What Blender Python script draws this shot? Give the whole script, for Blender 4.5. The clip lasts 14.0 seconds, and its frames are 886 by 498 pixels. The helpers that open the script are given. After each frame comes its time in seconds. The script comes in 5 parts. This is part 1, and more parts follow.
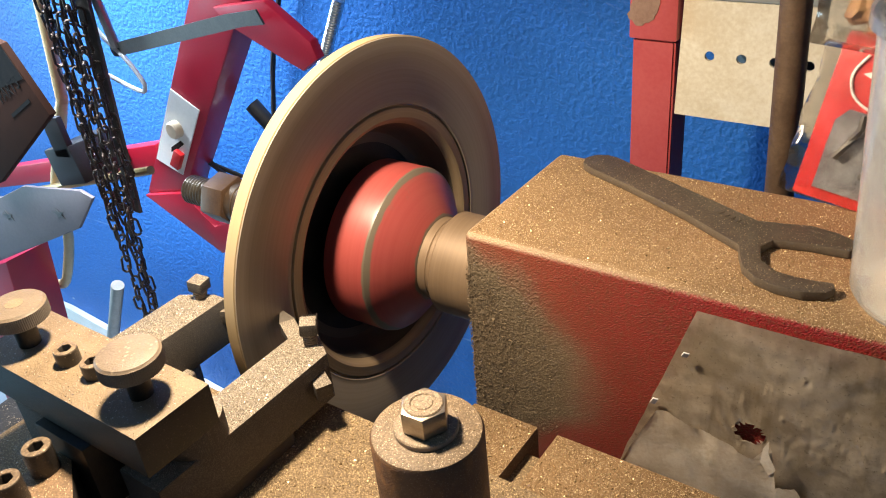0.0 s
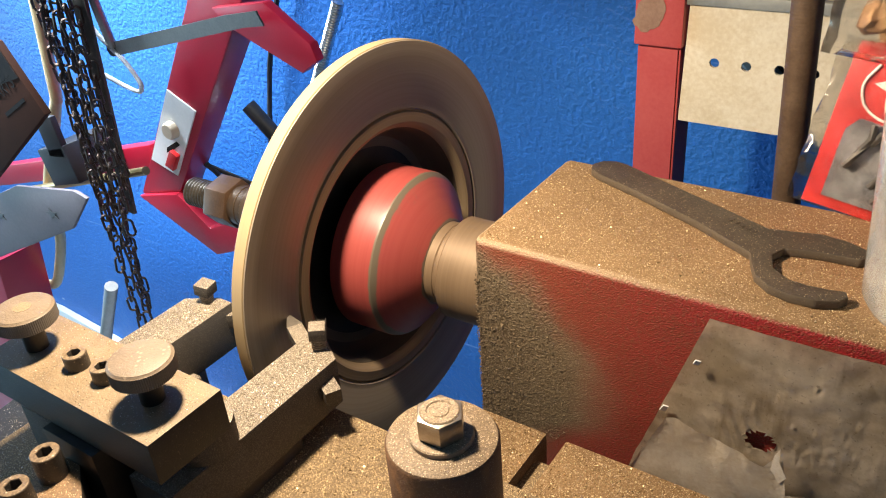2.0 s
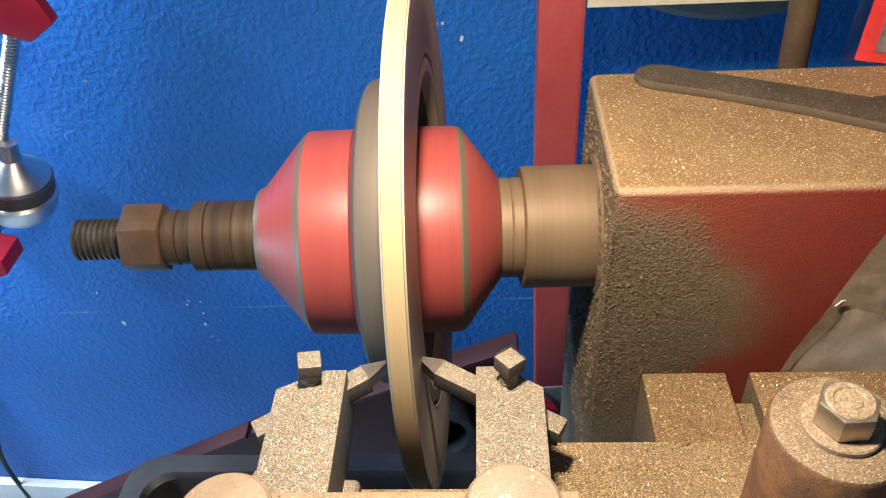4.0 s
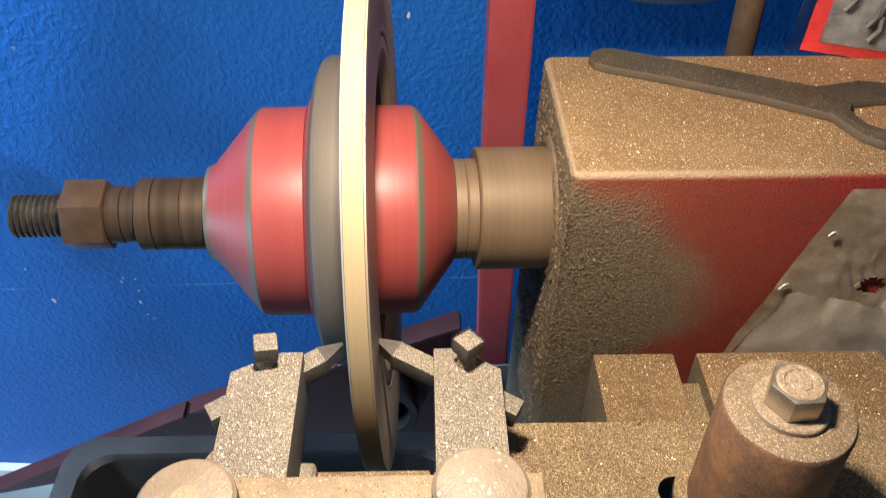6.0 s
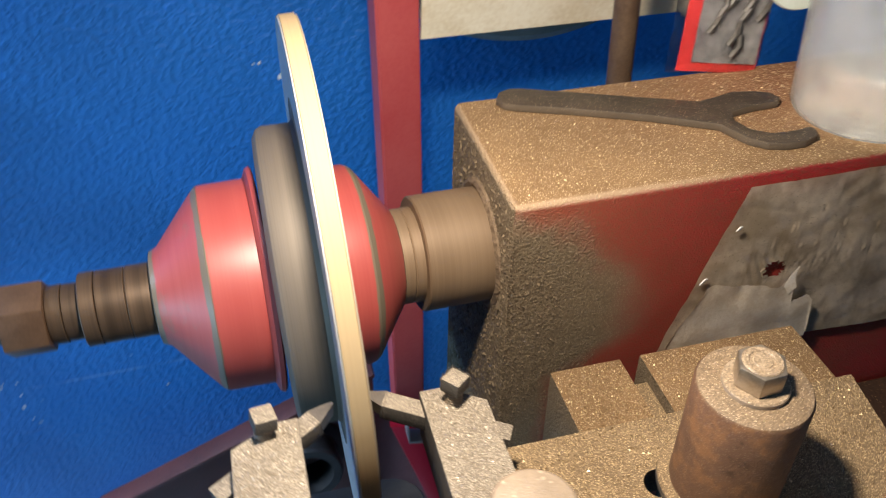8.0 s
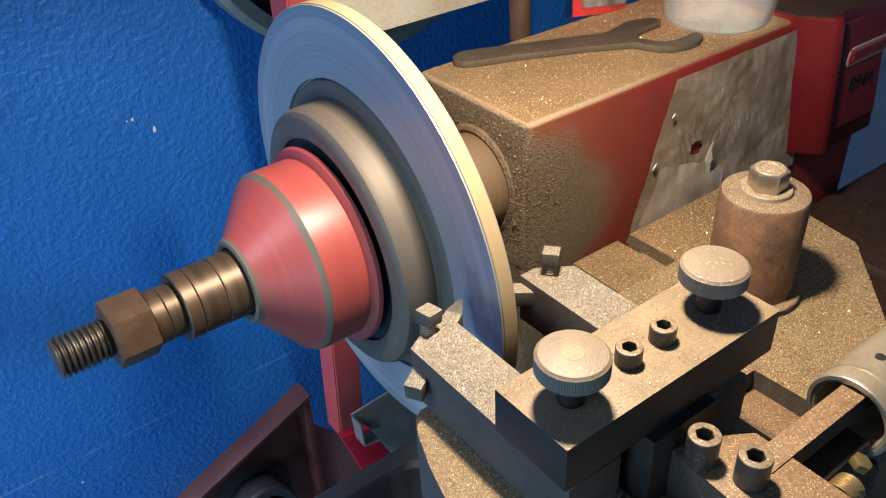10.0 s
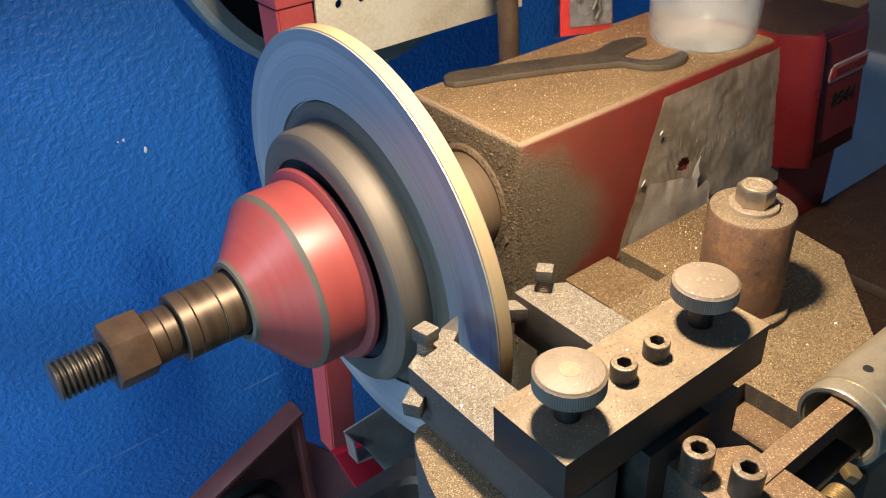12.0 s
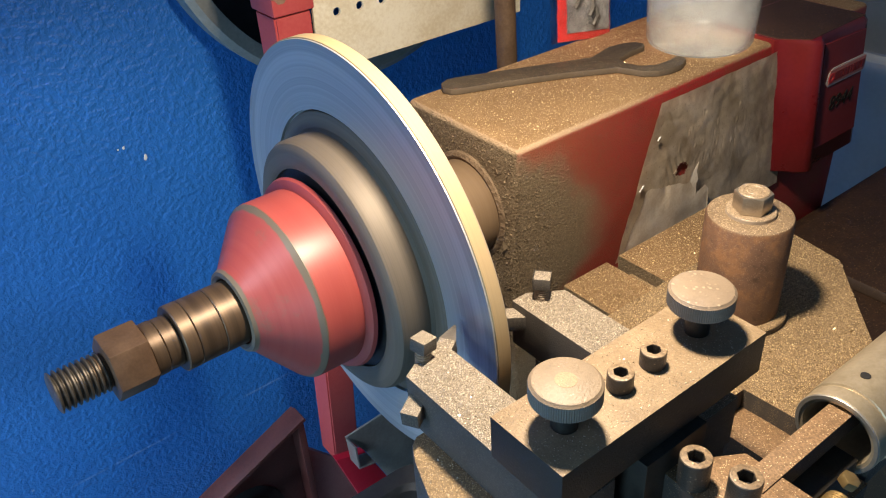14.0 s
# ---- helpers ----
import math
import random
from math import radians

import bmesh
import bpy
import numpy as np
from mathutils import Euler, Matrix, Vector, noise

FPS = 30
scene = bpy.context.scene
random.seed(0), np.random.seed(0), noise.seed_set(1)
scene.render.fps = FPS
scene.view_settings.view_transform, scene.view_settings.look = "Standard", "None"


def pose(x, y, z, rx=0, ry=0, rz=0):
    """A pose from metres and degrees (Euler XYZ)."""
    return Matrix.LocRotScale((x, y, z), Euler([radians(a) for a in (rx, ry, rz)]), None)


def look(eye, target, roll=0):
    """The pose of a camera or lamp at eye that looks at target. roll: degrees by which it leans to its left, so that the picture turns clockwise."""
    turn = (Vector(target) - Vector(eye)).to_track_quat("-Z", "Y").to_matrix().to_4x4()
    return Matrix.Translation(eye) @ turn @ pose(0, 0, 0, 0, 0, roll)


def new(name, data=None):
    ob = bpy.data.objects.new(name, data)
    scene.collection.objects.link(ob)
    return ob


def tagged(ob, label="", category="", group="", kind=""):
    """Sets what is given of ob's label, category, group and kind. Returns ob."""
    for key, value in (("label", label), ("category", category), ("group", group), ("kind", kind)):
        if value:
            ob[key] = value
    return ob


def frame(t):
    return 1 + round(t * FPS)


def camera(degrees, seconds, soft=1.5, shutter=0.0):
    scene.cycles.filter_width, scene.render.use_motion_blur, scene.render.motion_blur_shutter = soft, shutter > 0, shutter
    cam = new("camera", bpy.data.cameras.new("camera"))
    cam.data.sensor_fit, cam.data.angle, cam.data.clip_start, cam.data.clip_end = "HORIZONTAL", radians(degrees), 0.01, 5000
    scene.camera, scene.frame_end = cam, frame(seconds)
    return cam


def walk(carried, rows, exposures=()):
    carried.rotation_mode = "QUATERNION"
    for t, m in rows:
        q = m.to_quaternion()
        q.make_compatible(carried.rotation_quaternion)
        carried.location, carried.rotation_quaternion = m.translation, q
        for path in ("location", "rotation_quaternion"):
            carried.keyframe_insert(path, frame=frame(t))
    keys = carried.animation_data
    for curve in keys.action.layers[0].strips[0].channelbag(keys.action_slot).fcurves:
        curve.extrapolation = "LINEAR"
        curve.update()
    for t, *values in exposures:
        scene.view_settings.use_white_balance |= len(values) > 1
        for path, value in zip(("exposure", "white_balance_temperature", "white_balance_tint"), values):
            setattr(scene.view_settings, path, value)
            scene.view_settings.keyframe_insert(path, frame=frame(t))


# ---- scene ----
cam = camera(56.5, 14.0, soft=1.1, shutter=0.4)
PATH = [
    (0.0, (0.3297, -0.4088, 1.5140), (-0.7194, 0.9577, 0.4981), -5.90),
    (0.5, (0.3266, -0.4158, 1.5166), (-0.7117, 0.9578, 0.4990), -5.44),
    (1.0, (0.3250, -0.4199, 1.5150), (-0.7122, 0.9566, 0.5004), -5.23),
    (1.5, (0.3227, -0.4137, 1.5170), (-0.7074, 0.9661, 0.4997), -5.07),
    (2.0, (0.3171, -0.4144, 1.5162), (-0.7093, 0.9705, 0.5019), -4.99),
    (2.5, (0.2398, -0.4167, 1.5263), (-0.6192, 0.9843, 0.3864), -5.06),
    (2.7, (0.1588, -0.4070, 1.5212), (-0.5436, 1.0261, 0.3159), -6.40),
    (4.8, (-0.0148, -0.3982, 1.5151), (-0.0156, 1.1390, 0.2356), -0.87),
    (5.0, (-0.0147, -0.4004, 1.5167), (-0.0068, 1.1350, 0.2351), -0.37),
    (5.5, (-0.0159, -0.3953, 1.5171), (0.0083, 1.1376, 0.2327), -0.13),
    (6.0, (-0.0167, -0.3955, 1.5158), (0.0300, 1.1094, 0.1992), 0.55),
    (6.5, (-0.0187, -0.3975, 1.5195), (0.0527, 1.0190, 0.1094), 1.56),
    (7.0, (-0.0187, -0.4001, 1.5224), (0.0630, 1.0060, 0.1025), 1.67),
    (7.5, (-0.0235, -0.4045, 1.5268), (0.0787, 0.9980, 0.1046), 1.42),
    (8.0, (-0.0745, -0.4027, 1.5306), (0.3261, 1.1173, 0.2940), 0.10),
    (8.3, (-0.1567, -0.4019, 1.5254), (0.4785, 1.0752, 0.3360), 0.23),
    (8.5, (-0.2231, -0.3985, 1.5015), (0.5529, 1.0407, 0.3498), 1.42),
    (8.7, (-0.2627, -0.4068, 1.5050), (0.5692, 0.9906, 0.3407), 1.10),
    (10.8, (-0.2902, -0.4294, 1.5141), (0.6775, 0.9284, 0.4096), -3.33),
    (11.0, (-0.2920, -0.4279, 1.5155), (0.6828, 0.9223, 0.4080), -2.89),
    (11.5, (-0.2924, -0.4295, 1.5183), (0.6888, 0.9167, 0.4116), -2.91),
    (12.0, (-0.2917, -0.4294, 1.5184), (0.6904, 0.9193, 0.4155), -3.13),
    (12.5, (-0.2923, -0.4238, 1.5187), (0.6901, 0.9271, 0.4187), -3.28),
    (13.0, (-0.2887, -0.4220, 1.5179), (0.6920, 0.9320, 0.4203), -3.32),
    (13.5, (-0.2869, -0.4237, 1.5186), (0.6874, 0.9342, 0.4201), -3.71),
    (14.0, (-0.2881, -0.4300, 1.5224), (0.6908, 0.9240, 0.4230), -3.65),
]
walk(cam, [(t, look(eye, target, roll)) for t, eye, target, roll in PATH],
     exposures=[(0.0, 0.45, 6620, 10), (2.0, 0.45, 6620, 10), (2.7, 0.45, 6700, 10), (5.0, 0.22, 6000, 10), (7.5, 0.22, 5950, 10), (8.5, 0.24, 5750, 9), (11.0, 0.29, 6300, 10), (14.0, 0.29, 6350, 10)])

# ---------------------------------------------------------------- light
world = bpy.data.worlds.new("world")
scene.world = world
world.use_nodes = True
world.node_tree.nodes["Background"].inputs[0].default_value = (0.55, 0.7, 1.0, 1)
world.node_tree.nodes["Background"].inputs[1].default_value = 0.007


def lamp(name, kind, where, target, watts, colour, size):
    data = bpy.data.lights.new(name, kind)
    data.energy, data.color = watts, colour
    if kind == "AREA":
        data.shape, data.size, data.size_y = "RECTANGLE", size[0], size[1]
    elif kind == "SPOT":
        data.shadow_soft_size, data.spot_size, data.spot_blend = size[0], radians(size[1]), 0.6
    else:
        data.shadow_soft_size = size[0]
    ob = new(name, data)
    ob.matrix_world = look(where, target)
    return ob


# the warm work lamp over the machine, and two added cool fills from the left
lamp("work_lamp", "SPOT", (-0.034, -0.165, 1.55), (0.0, -0.1, 1.2), 12.5, (1.0, 0.81, 0.585), (0.02, 143))
# Unseen cool fill, narrowed so that it brightens the left wall.
lamp("wall_fill", "AREA", (-1.35, 0.41, 1.95), (-1.12, 0.56, 0.75), 36, (0.74, 0.87, 1.0), (1.2, 0.12)).data.spread = radians(98)
# Added cool fill for faces turned left; no door stands there.
lamp("left_fill", "AREA", (-3.4, -1.0, 0.9), (0.0, 0.0, 1.0), 40.0, (0.46, 0.8, 1.0), (1.6, 0.7))


# ---------------------------------------------------------------- materials
def nodes_of(name):
    m = bpy.data.materials.new(name)
    m.use_nodes = True
    t = m.node_tree
    return m, t, t.nodes["Principled BSDF"]


def add(t, kind, **vals):
    n = t.nodes.new(kind)
    for k, v in vals.items():
        if k in n.inputs:
            n.inputs[k].default_value = v
    return n


def noise_tex(t, scale, detail=4.0, rough=0.6, coord=None):
    n = add(t, "ShaderNodeTexNoise", Scale=scale, Detail=detail, Roughness=rough)
    if coord is not None:
        t.links.new(coord, n.inputs["Vector"])
    return n


def ramp(t, fac, a, b, flip=False):
    """A smooth step from nought at a to one at b, or the other way round."""
    r = t.nodes.new("ShaderNodeMapRange")
    r.interpolation_type = "SMOOTHSTEP"
    r.inputs["From Min"].default_value, r.inputs["From Max"].default_value = a, b
    if flip:
        r.inputs["To Min"].default_value, r.inputs["To Max"].default_value = 1.0, 0.0
    t.links.new(fac, r.inputs["Value"])
    return r.outputs["Result"]


def mix(t, fac, a, b):
    m = t.nodes.new("ShaderNodeMix")
    m.data_type = "RGBA"
    for sock, v in ((m.inputs[0], fac), (m.inputs[6], a), (m.inputs[7], b)):
        if isinstance(v, bpy.types.NodeSocket):
            t.links.new(v, sock)
        elif isinstance(v, (int, float)):
            sock.default_value = v
        else:
            sock.default_value = (*v[:3], 1)
    return m.outputs[2]


def calc(t, op, a, b=0.0, clamp=False):
    m = t.nodes.new("ShaderNodeMath")
    m.operation, m.use_clamp = op, clamp
    for sock, v in ((m.inputs[0], a), (m.inputs[1], b)):
        if isinstance(v, bpy.types.NodeSocket):
            t.links.new(v, sock)
        else:
            sock.default_value = v
    return m.outputs[0]


def bump(t, bsdf, height, strength, distance):
    b = add(t, "ShaderNodeBump", Strength=strength, Distance=distance)
    t.links.new(height, b.inputs["Height"])
    t.links.new(b.outputs[0], bsdf.inputs["Normal"])


def where_xyz(t):
    g = t.nodes.new("ShaderNodeNewGeometry")
    s = t.nodes.new("ShaderNodeSeparateXYZ")
    t.links.new(g.outputs["Position"], s.inputs[0])
    n = t.nodes.new("ShaderNodeSeparateXYZ")
    t.links.new(g.outputs["Normal"], n.inputs[0])
    return g.outputs["Position"], s.outputs, n.outputs


def own_xyz(t):
    """Coordinates in the thing's own frame: x along the arbor, y and z across it."""
    c = t.nodes.new("ShaderNodeTexCoord")
    q = t.nodes.new("ShaderNodeSeparateXYZ")
    t.links.new(c.outputs["Object"], q.inputs[0])
    return c.outputs["Object"], q.outputs


def surface(name, a, b, rough=0.6, metal=0.0, coarse=25.0, fine=400.0, relief=0.2, depth=0.0006, var=0.5, aniso=0.0, spec=0.5):
    """A paint or metal in two colours, mottled at two scales, with fine relief."""
    m, t, p = nodes_of(name)
    pos = where_xyz(t)[0]
    n1, n2 = noise_tex(t, coarse, 5, 0.65, pos), noise_tex(t, fine, 3, 0.6, pos)
    f = calc(t, "ADD", calc(t, "MULTIPLY", n1.outputs[0], 0.65), calc(t, "MULTIPLY", n2.outputs[0], 0.35))
    f = ramp(t, f, 0.5 - var * 0.5, 0.5 + var * 0.5)
    t.links.new(mix(t, f, a, b), p.inputs["Base Color"])
    t.links.new(calc(t, "ADD", calc(t, "MULTIPLY", n1.outputs[0], 0.3), rough - 0.15), p.inputs["Roughness"])
    p.inputs["Metallic"].default_value = metal
    p.inputs["Specular IOR Level"].default_value = spec
    if relief:
        bump(t, p, n2.outputs[0], relief, depth)
    if aniso:
        p.inputs["Anisotropic"].default_value = aniso
        tg = t.nodes.new("ShaderNodeTangent")
        tg.direction_type, tg.axis = "RADIAL", "X"
        t.links.new(tg.outputs[0], p.inputs["Tangent"])
    return m


def grit(t, pos, scale=900.0, lo=0.72, hi=0.8):
    """Bright swarf grains: sparse cells, each a small fleck."""
    v = add(t, "ShaderNodeTexVoronoi", Scale=scale)
    t.links.new(pos, v.inputs["Vector"])
    s = t.nodes.new("ShaderNodeSeparateColor")
    t.links.new(v.outputs["Color"], s.inputs[0])
    pick = ramp(t, s.outputs[0], lo, hi)
    core = ramp(t, v.outputs["Distance"], 0.22, 0.5, True)
    return calc(t, "MULTIPLY", pick, core), s.outputs[1], v.outputs["Distance"]


def dusty_steel(name, a, b, fleck=(0.75, 0.6, 0.42), lo=0.7, scale=1100.0, rough=0.75, side=(0.05, 0.045, 0.042), cover=1.0, rust=None, cells=0.65):
    """Steel under a layer of fine swarf on its upper faces; bare dark steel on the sides, some darkened further for
    shade.
    """
    m, t, p = nodes_of(name)
    pos, xyz, nrm = where_xyz(t)
    n1, n2 = noise_tex(t, 45, 5, 0.65, pos), noise_tex(t, 900, 2, 0.6, pos)
    g, tone, dist = grit(t, pos, scale, lo, lo + 0.08)
    dust = mix(t, ramp(t, n1.outputs[0], 0.3, 0.7), a, b)
    dust = mix(t, calc(t, "MULTIPLY", ramp(t, tone, 0.1, 0.9), cells), dust, tuple(c * 0.45 for c in a))
    dust = mix(t, calc(t, "MULTIPLY", g, 0.92), dust, fleck)
    up = calc(t, "ADD", nrm[2], calc(t, "MULTIPLY", calc(t, "SUBTRACT", n1.outputs[0], 0.5), 0.5))
    up = calc(t, "MULTIPLY", ramp(t, up, 0.3, 0.75), cover)
    bare = mix(t, n1.outputs[0], side, tuple(c * 1.9 for c in side))
    if rust:
        spots = noise_tex(t, 70, 6, 0.7, pos)
        bare = mix(t, calc(t, "MULTIPLY", ramp(t, spots.outputs[0], 0.48, 0.66), 0.75), bare, rust)
        bare = mix(t, calc(t, "MULTIPLY", ramp(t, spots.outputs[0], 0.3, 0.42, True), 0.7), bare, tuple(c * 0.4 for c in side))
    bare = mix(t, calc(t, "MULTIPLY", g, 0.25), bare, fleck)
    t.links.new(mix(t, up, bare, dust), p.inputs["Base Color"])
    p.inputs["Roughness"].default_value = rough
    t.links.new(calc(t, "MULTIPLY", g, 0.35), p.inputs["Metallic"])
    bump(t, p, calc(t, "ADD", n2.outputs[0], calc(t, "MULTIPLY", tone, 0.8)), 0.5, 0.0006)
    return m


def painted_casting(name):
    """Red cast housing: swarf on top, a crusted brown patch by the spindle, paler edges."""
    m, t, p = nodes_of(name)
    pos, xyz, nrm = where_xyz(t)
    n1, n2, n3 = noise_tex(t, 18, 6, 0.65, pos), noise_tex(t, 520, 3, 0.6, pos), noise_tex(t, 900, 2, 0.5, pos)
    red = mix(t, ramp(t, n1.outputs[0], 0.35, 0.7), (0.28, 0.016, 0.019), (0.21, 0.03, 0.021))
    red = mix(t, calc(t, "MULTIPLY", ramp(t, n2.outputs[0], 0.42, 0.7), 0.55), red, (0.15, 0.07, 0.035))
    haze = ramp(t, calc(t, "ADD", xyz[0], calc(t, "MULTIPLY", n1.outputs[0], 0.16)), 0.13, 0.32, True)
    red = mix(t, calc(t, "MULTIPLY", haze, 0.55), red, (0.17, 0.085, 0.04))
    g, tone, dist = grit(t, pos, 1700, 0.7, 0.76)
    top = mix(t, ramp(t, n1.outputs[0], 0.3, 0.7), (0.19, 0.113, 0.049), (0.27, 0.168, 0.077))
    rust = ramp(t, xyz[0], 0.1, 0.36)
    top = mix(t, calc(t, "MULTIPLY", rust, ramp(t, xyz[1], -0.04, 0.06)), top, (0.25, 0.1, 0.04))
    top = mix(t, calc(t, "MULTIPLY", ramp(t, tone, 0.2, 0.9), 0.4), top, (0.16, 0.09, 0.04))
    top = mix(t, calc(t, "MULTIPLY", g, 0.85), top, (0.85, 0.66, 0.42))
    # crust: below a slanting border that starts at the corner, gone again near the foot
    wob = calc(t, "MULTIPLY", calc(t, "SUBTRACT", n1.outputs[0], 0.5), 0.05)
    xw, zw = calc(t, "ADD", xyz[0], wob), calc(t, "ADD", xyz[2], wob)
    edge = calc(t, "SUBTRACT", calc(t, "ADD", calc(t, "MULTIPLY", xw, 0.61), zw), 1.281)
    crust = ramp(t, edge, -0.014, 0.026, True)
    right = ramp(t, xw, 0.12, 0.185, True)
    foot = ramp(t, calc(t, "SUBTRACT", zw, calc(t, "MULTIPLY", xw, 0.45)), 1.052, 1.075)
    low = calc(t, "MAXIMUM", foot, ramp(t, xw, 0.088, 0.106, True))
    side = ramp(t, nrm[0], -0.8, -0.45, True)
    crust = calc(t, "MULTIPLY", calc(t, "MULTIPLY", crust, right), low)
    crust = calc(t, "MAXIMUM", crust, side)
    rough_core = calc(t, "MULTIPLY", crust, calc(t, "MAXIMUM", side, ramp(t, xw, 0.1, 0.14, True)))
    brown = mix(t, n2.outputs[0], (0.085, 0.06, 0.034), (0.19, 0.14, 0.082))
    brown = mix(t, calc(t, "MULTIPLY", g, 0.55), brown, (0.6, 0.5, 0.35))
    col = mix(t, crust, red, brown)
    up = ramp(t, calc(t, "ADD", nrm[2], calc(t, "MULTIPLY", calc(t, "SUBTRACT", n2.outputs[0], 0.5), 0.6)), 0.3, 0.7)
    # Paler colour along the bevel, fading away from the spindle end.
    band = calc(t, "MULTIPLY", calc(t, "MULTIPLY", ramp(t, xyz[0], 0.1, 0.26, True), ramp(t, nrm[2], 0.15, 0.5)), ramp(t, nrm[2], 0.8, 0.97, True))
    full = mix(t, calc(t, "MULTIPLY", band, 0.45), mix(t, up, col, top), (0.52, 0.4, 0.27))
    t.links.new(full, p.inputs["Base Color"])
    t.links.new(calc(t, "ADD", 0.45, calc(t, "MULTIPLY", calc(t, "MAXIMUM", up, crust), 0.35)), p.inputs["Roughness"])
    h = calc(t, "ADD", calc(t, "MULTIPLY", n2.outputs[0], calc(t, "ADD", 0.3, calc(t, "MULTIPLY", rough_core, 1.6))), calc(t, "MULTIPLY", n3.outputs[0], 0.5))
    bump(t, p, h, 0.8, 0.0022)
    return m


def blue_wall(name):
    m, t, p = nodes_of(name)
    pos, xyz, nrm = where_xyz(t)
    n1, n2, n3 = noise_tex(t, 5, 4, 0.6, pos), noise_tex(t, 150, 2, 0.45, pos), noise_tex(t, 380, 2, 0.5, pos)
    col = mix(t, n1.outputs[0], (0.016, 0.138, 0.5), (0.027, 0.19, 0.6))
    chips = ramp(t, noise_tex(t, 28, 2, 0.5, pos).outputs[0], 0.79, 0.81)
    col = mix(t, calc(t, "MULTIPLY", chips, 0.6), col, (0.5, 0.6, 0.7))
    line = calc(t, "ABSOLUTE", calc(t, "SUBTRACT", calc(t, "ADD", xyz[2], calc(t, "MULTIPLY", xyz[0], -0.02)), 0.628))
    line = calc(t, "MULTIPLY", ramp(t, line, 0.0008, 0.0025, True), ramp(t, noise_tex(t, 14, 3, 0.6, pos).outputs[0], 0.45, 0.62))
    col = mix(t, calc(t, "MULTIPLY", line, 0.4), col, (0.25, 0.4, 0.7))
    t.links.new(col, p.inputs["Base Color"])
    p.inputs["Roughness"].default_value = 0.5
    h = calc(t, "ADD", ramp(t, n2.outputs[0], 0.3, 0.75), calc(t, "MULTIPLY", n3.outputs[0], 0.3))
    bump(t, p, h, 0.46, 0.0024)
    return m


def worn_red(name, wear):
    """Red enamel of the clamping cups, worn to grey metal near its rims and streaked round the axis."""
    m, t, p = nodes_of(name)
    pos, xyz = own_xyz(t)
    rad = t.nodes.new("ShaderNodeVectorMath")
    rad.operation = "LENGTH"
    c = t.nodes.new("ShaderNodeCombineXYZ")
    t.links.new(xyz[1], c.inputs[0])
    t.links.new(xyz[2], c.inputs[1])
    t.links.new(c.outputs[0], rad.inputs[0])
    r = rad.outputs["Value"]
    s = t.nodes.new("ShaderNodeCombineXYZ")
    t.links.new(calc(t, "MULTIPLY", xyz[0], 260.0), s.inputs[0])
    t.links.new(calc(t, "MULTIPLY", r, 260.0), s.inputs[1])
    streak = noise_tex(t, 1.0, 3, 0.6, s.outputs[0])
    blot = noise_tex(t, 60, 4, 0.6, pos)
    col = mix(t, streak.outputs[0], (0.275, 0.04, 0.038), (0.37, 0.082, 0.069))
    grey = (0.14, 0.115, 0.082)
    smear = noise_tex(t, 34, 5, 0.75, pos)
    worn = calc(t, "MULTIPLY", ramp(t, smear.outputs[0], 0.54, 0.68), calc(t, "MULTIPLY", ramp(t, r, 0.056, 0.0634, True), 0.45))
    for x0, half in wear:
        d = calc(t, "ABSOLUTE", calc(t, "SUBTRACT", xyz[0], x0))
        d = calc(t, "ADD", d, calc(t, "MULTIPLY", calc(t, "SUBTRACT", blot.outputs[0], 0.5), 0.003))
        worn = calc(t, "MAXIMUM", worn, ramp(t, d, half * 0.6, half, True))
    t.links.new(mix(t, worn, col, grey), p.inputs["Base Color"])
    p.inputs["Roughness"].default_value = 0.42
    p.inputs["Specular IOR Level"].default_value = 0.6
    bump(t, p, streak.outputs[0], 0.15, 0.0004)
    return m


def turned(name, a, b, rough=0.38, metal=0.9, lines=900.0, aniso=0.6):
    """Turned metal with fine rings round the spindle axis."""
    m, t, p = nodes_of(name)
    pos, xyz = own_xyz(t)
    c = t.nodes.new("ShaderNodeCombineXYZ")
    t.links.new(xyz[1], c.inputs[0])
    t.links.new(xyz[2], c.inputs[1])
    rad = t.nodes.new("ShaderNodeVectorMath")
    rad.operation = "LENGTH"
    t.links.new(c.outputs[0], rad.inputs[0])
    s = t.nodes.new("ShaderNodeCombineXYZ")
    t.links.new(calc(t, "MULTIPLY", xyz[0], lines), s.inputs[0])
    t.links.new(calc(t, "MULTIPLY", rad.outputs["Value"], lines), s.inputs[1])
    n = noise_tex(t, 1.0, 3, 0.7, s.outputs[0])
    n0 = noise_tex(t, 0.12, 2, 0.6, s.outputs[0])
    f = calc(t, "ADD", calc(t, "MULTIPLY", n.outputs[0], 0.5), calc(t, "MULTIPLY", n0.outputs[0], 0.5))
    t.links.new(mix(t, ramp(t, f, 0.3, 0.7), a, b), p.inputs["Base Color"])
    t.links.new(calc(t, "ADD", rough - 0.1, calc(t, "MULTIPLY", f, 0.2)), p.inputs["Roughness"])
    p.inputs["Metallic"].default_value = metal
    if aniso:
        p.inputs["Anisotropic"].default_value = aniso
        tg = t.nodes.new("ShaderNodeTangent")
        tg.direction_type, tg.axis = "RADIAL", "X"
        t.links.new(tg.outputs[0], p.inputs["Tangent"])
    bump(t, p, n.outputs[0], 0.12, 0.0003)
    return m


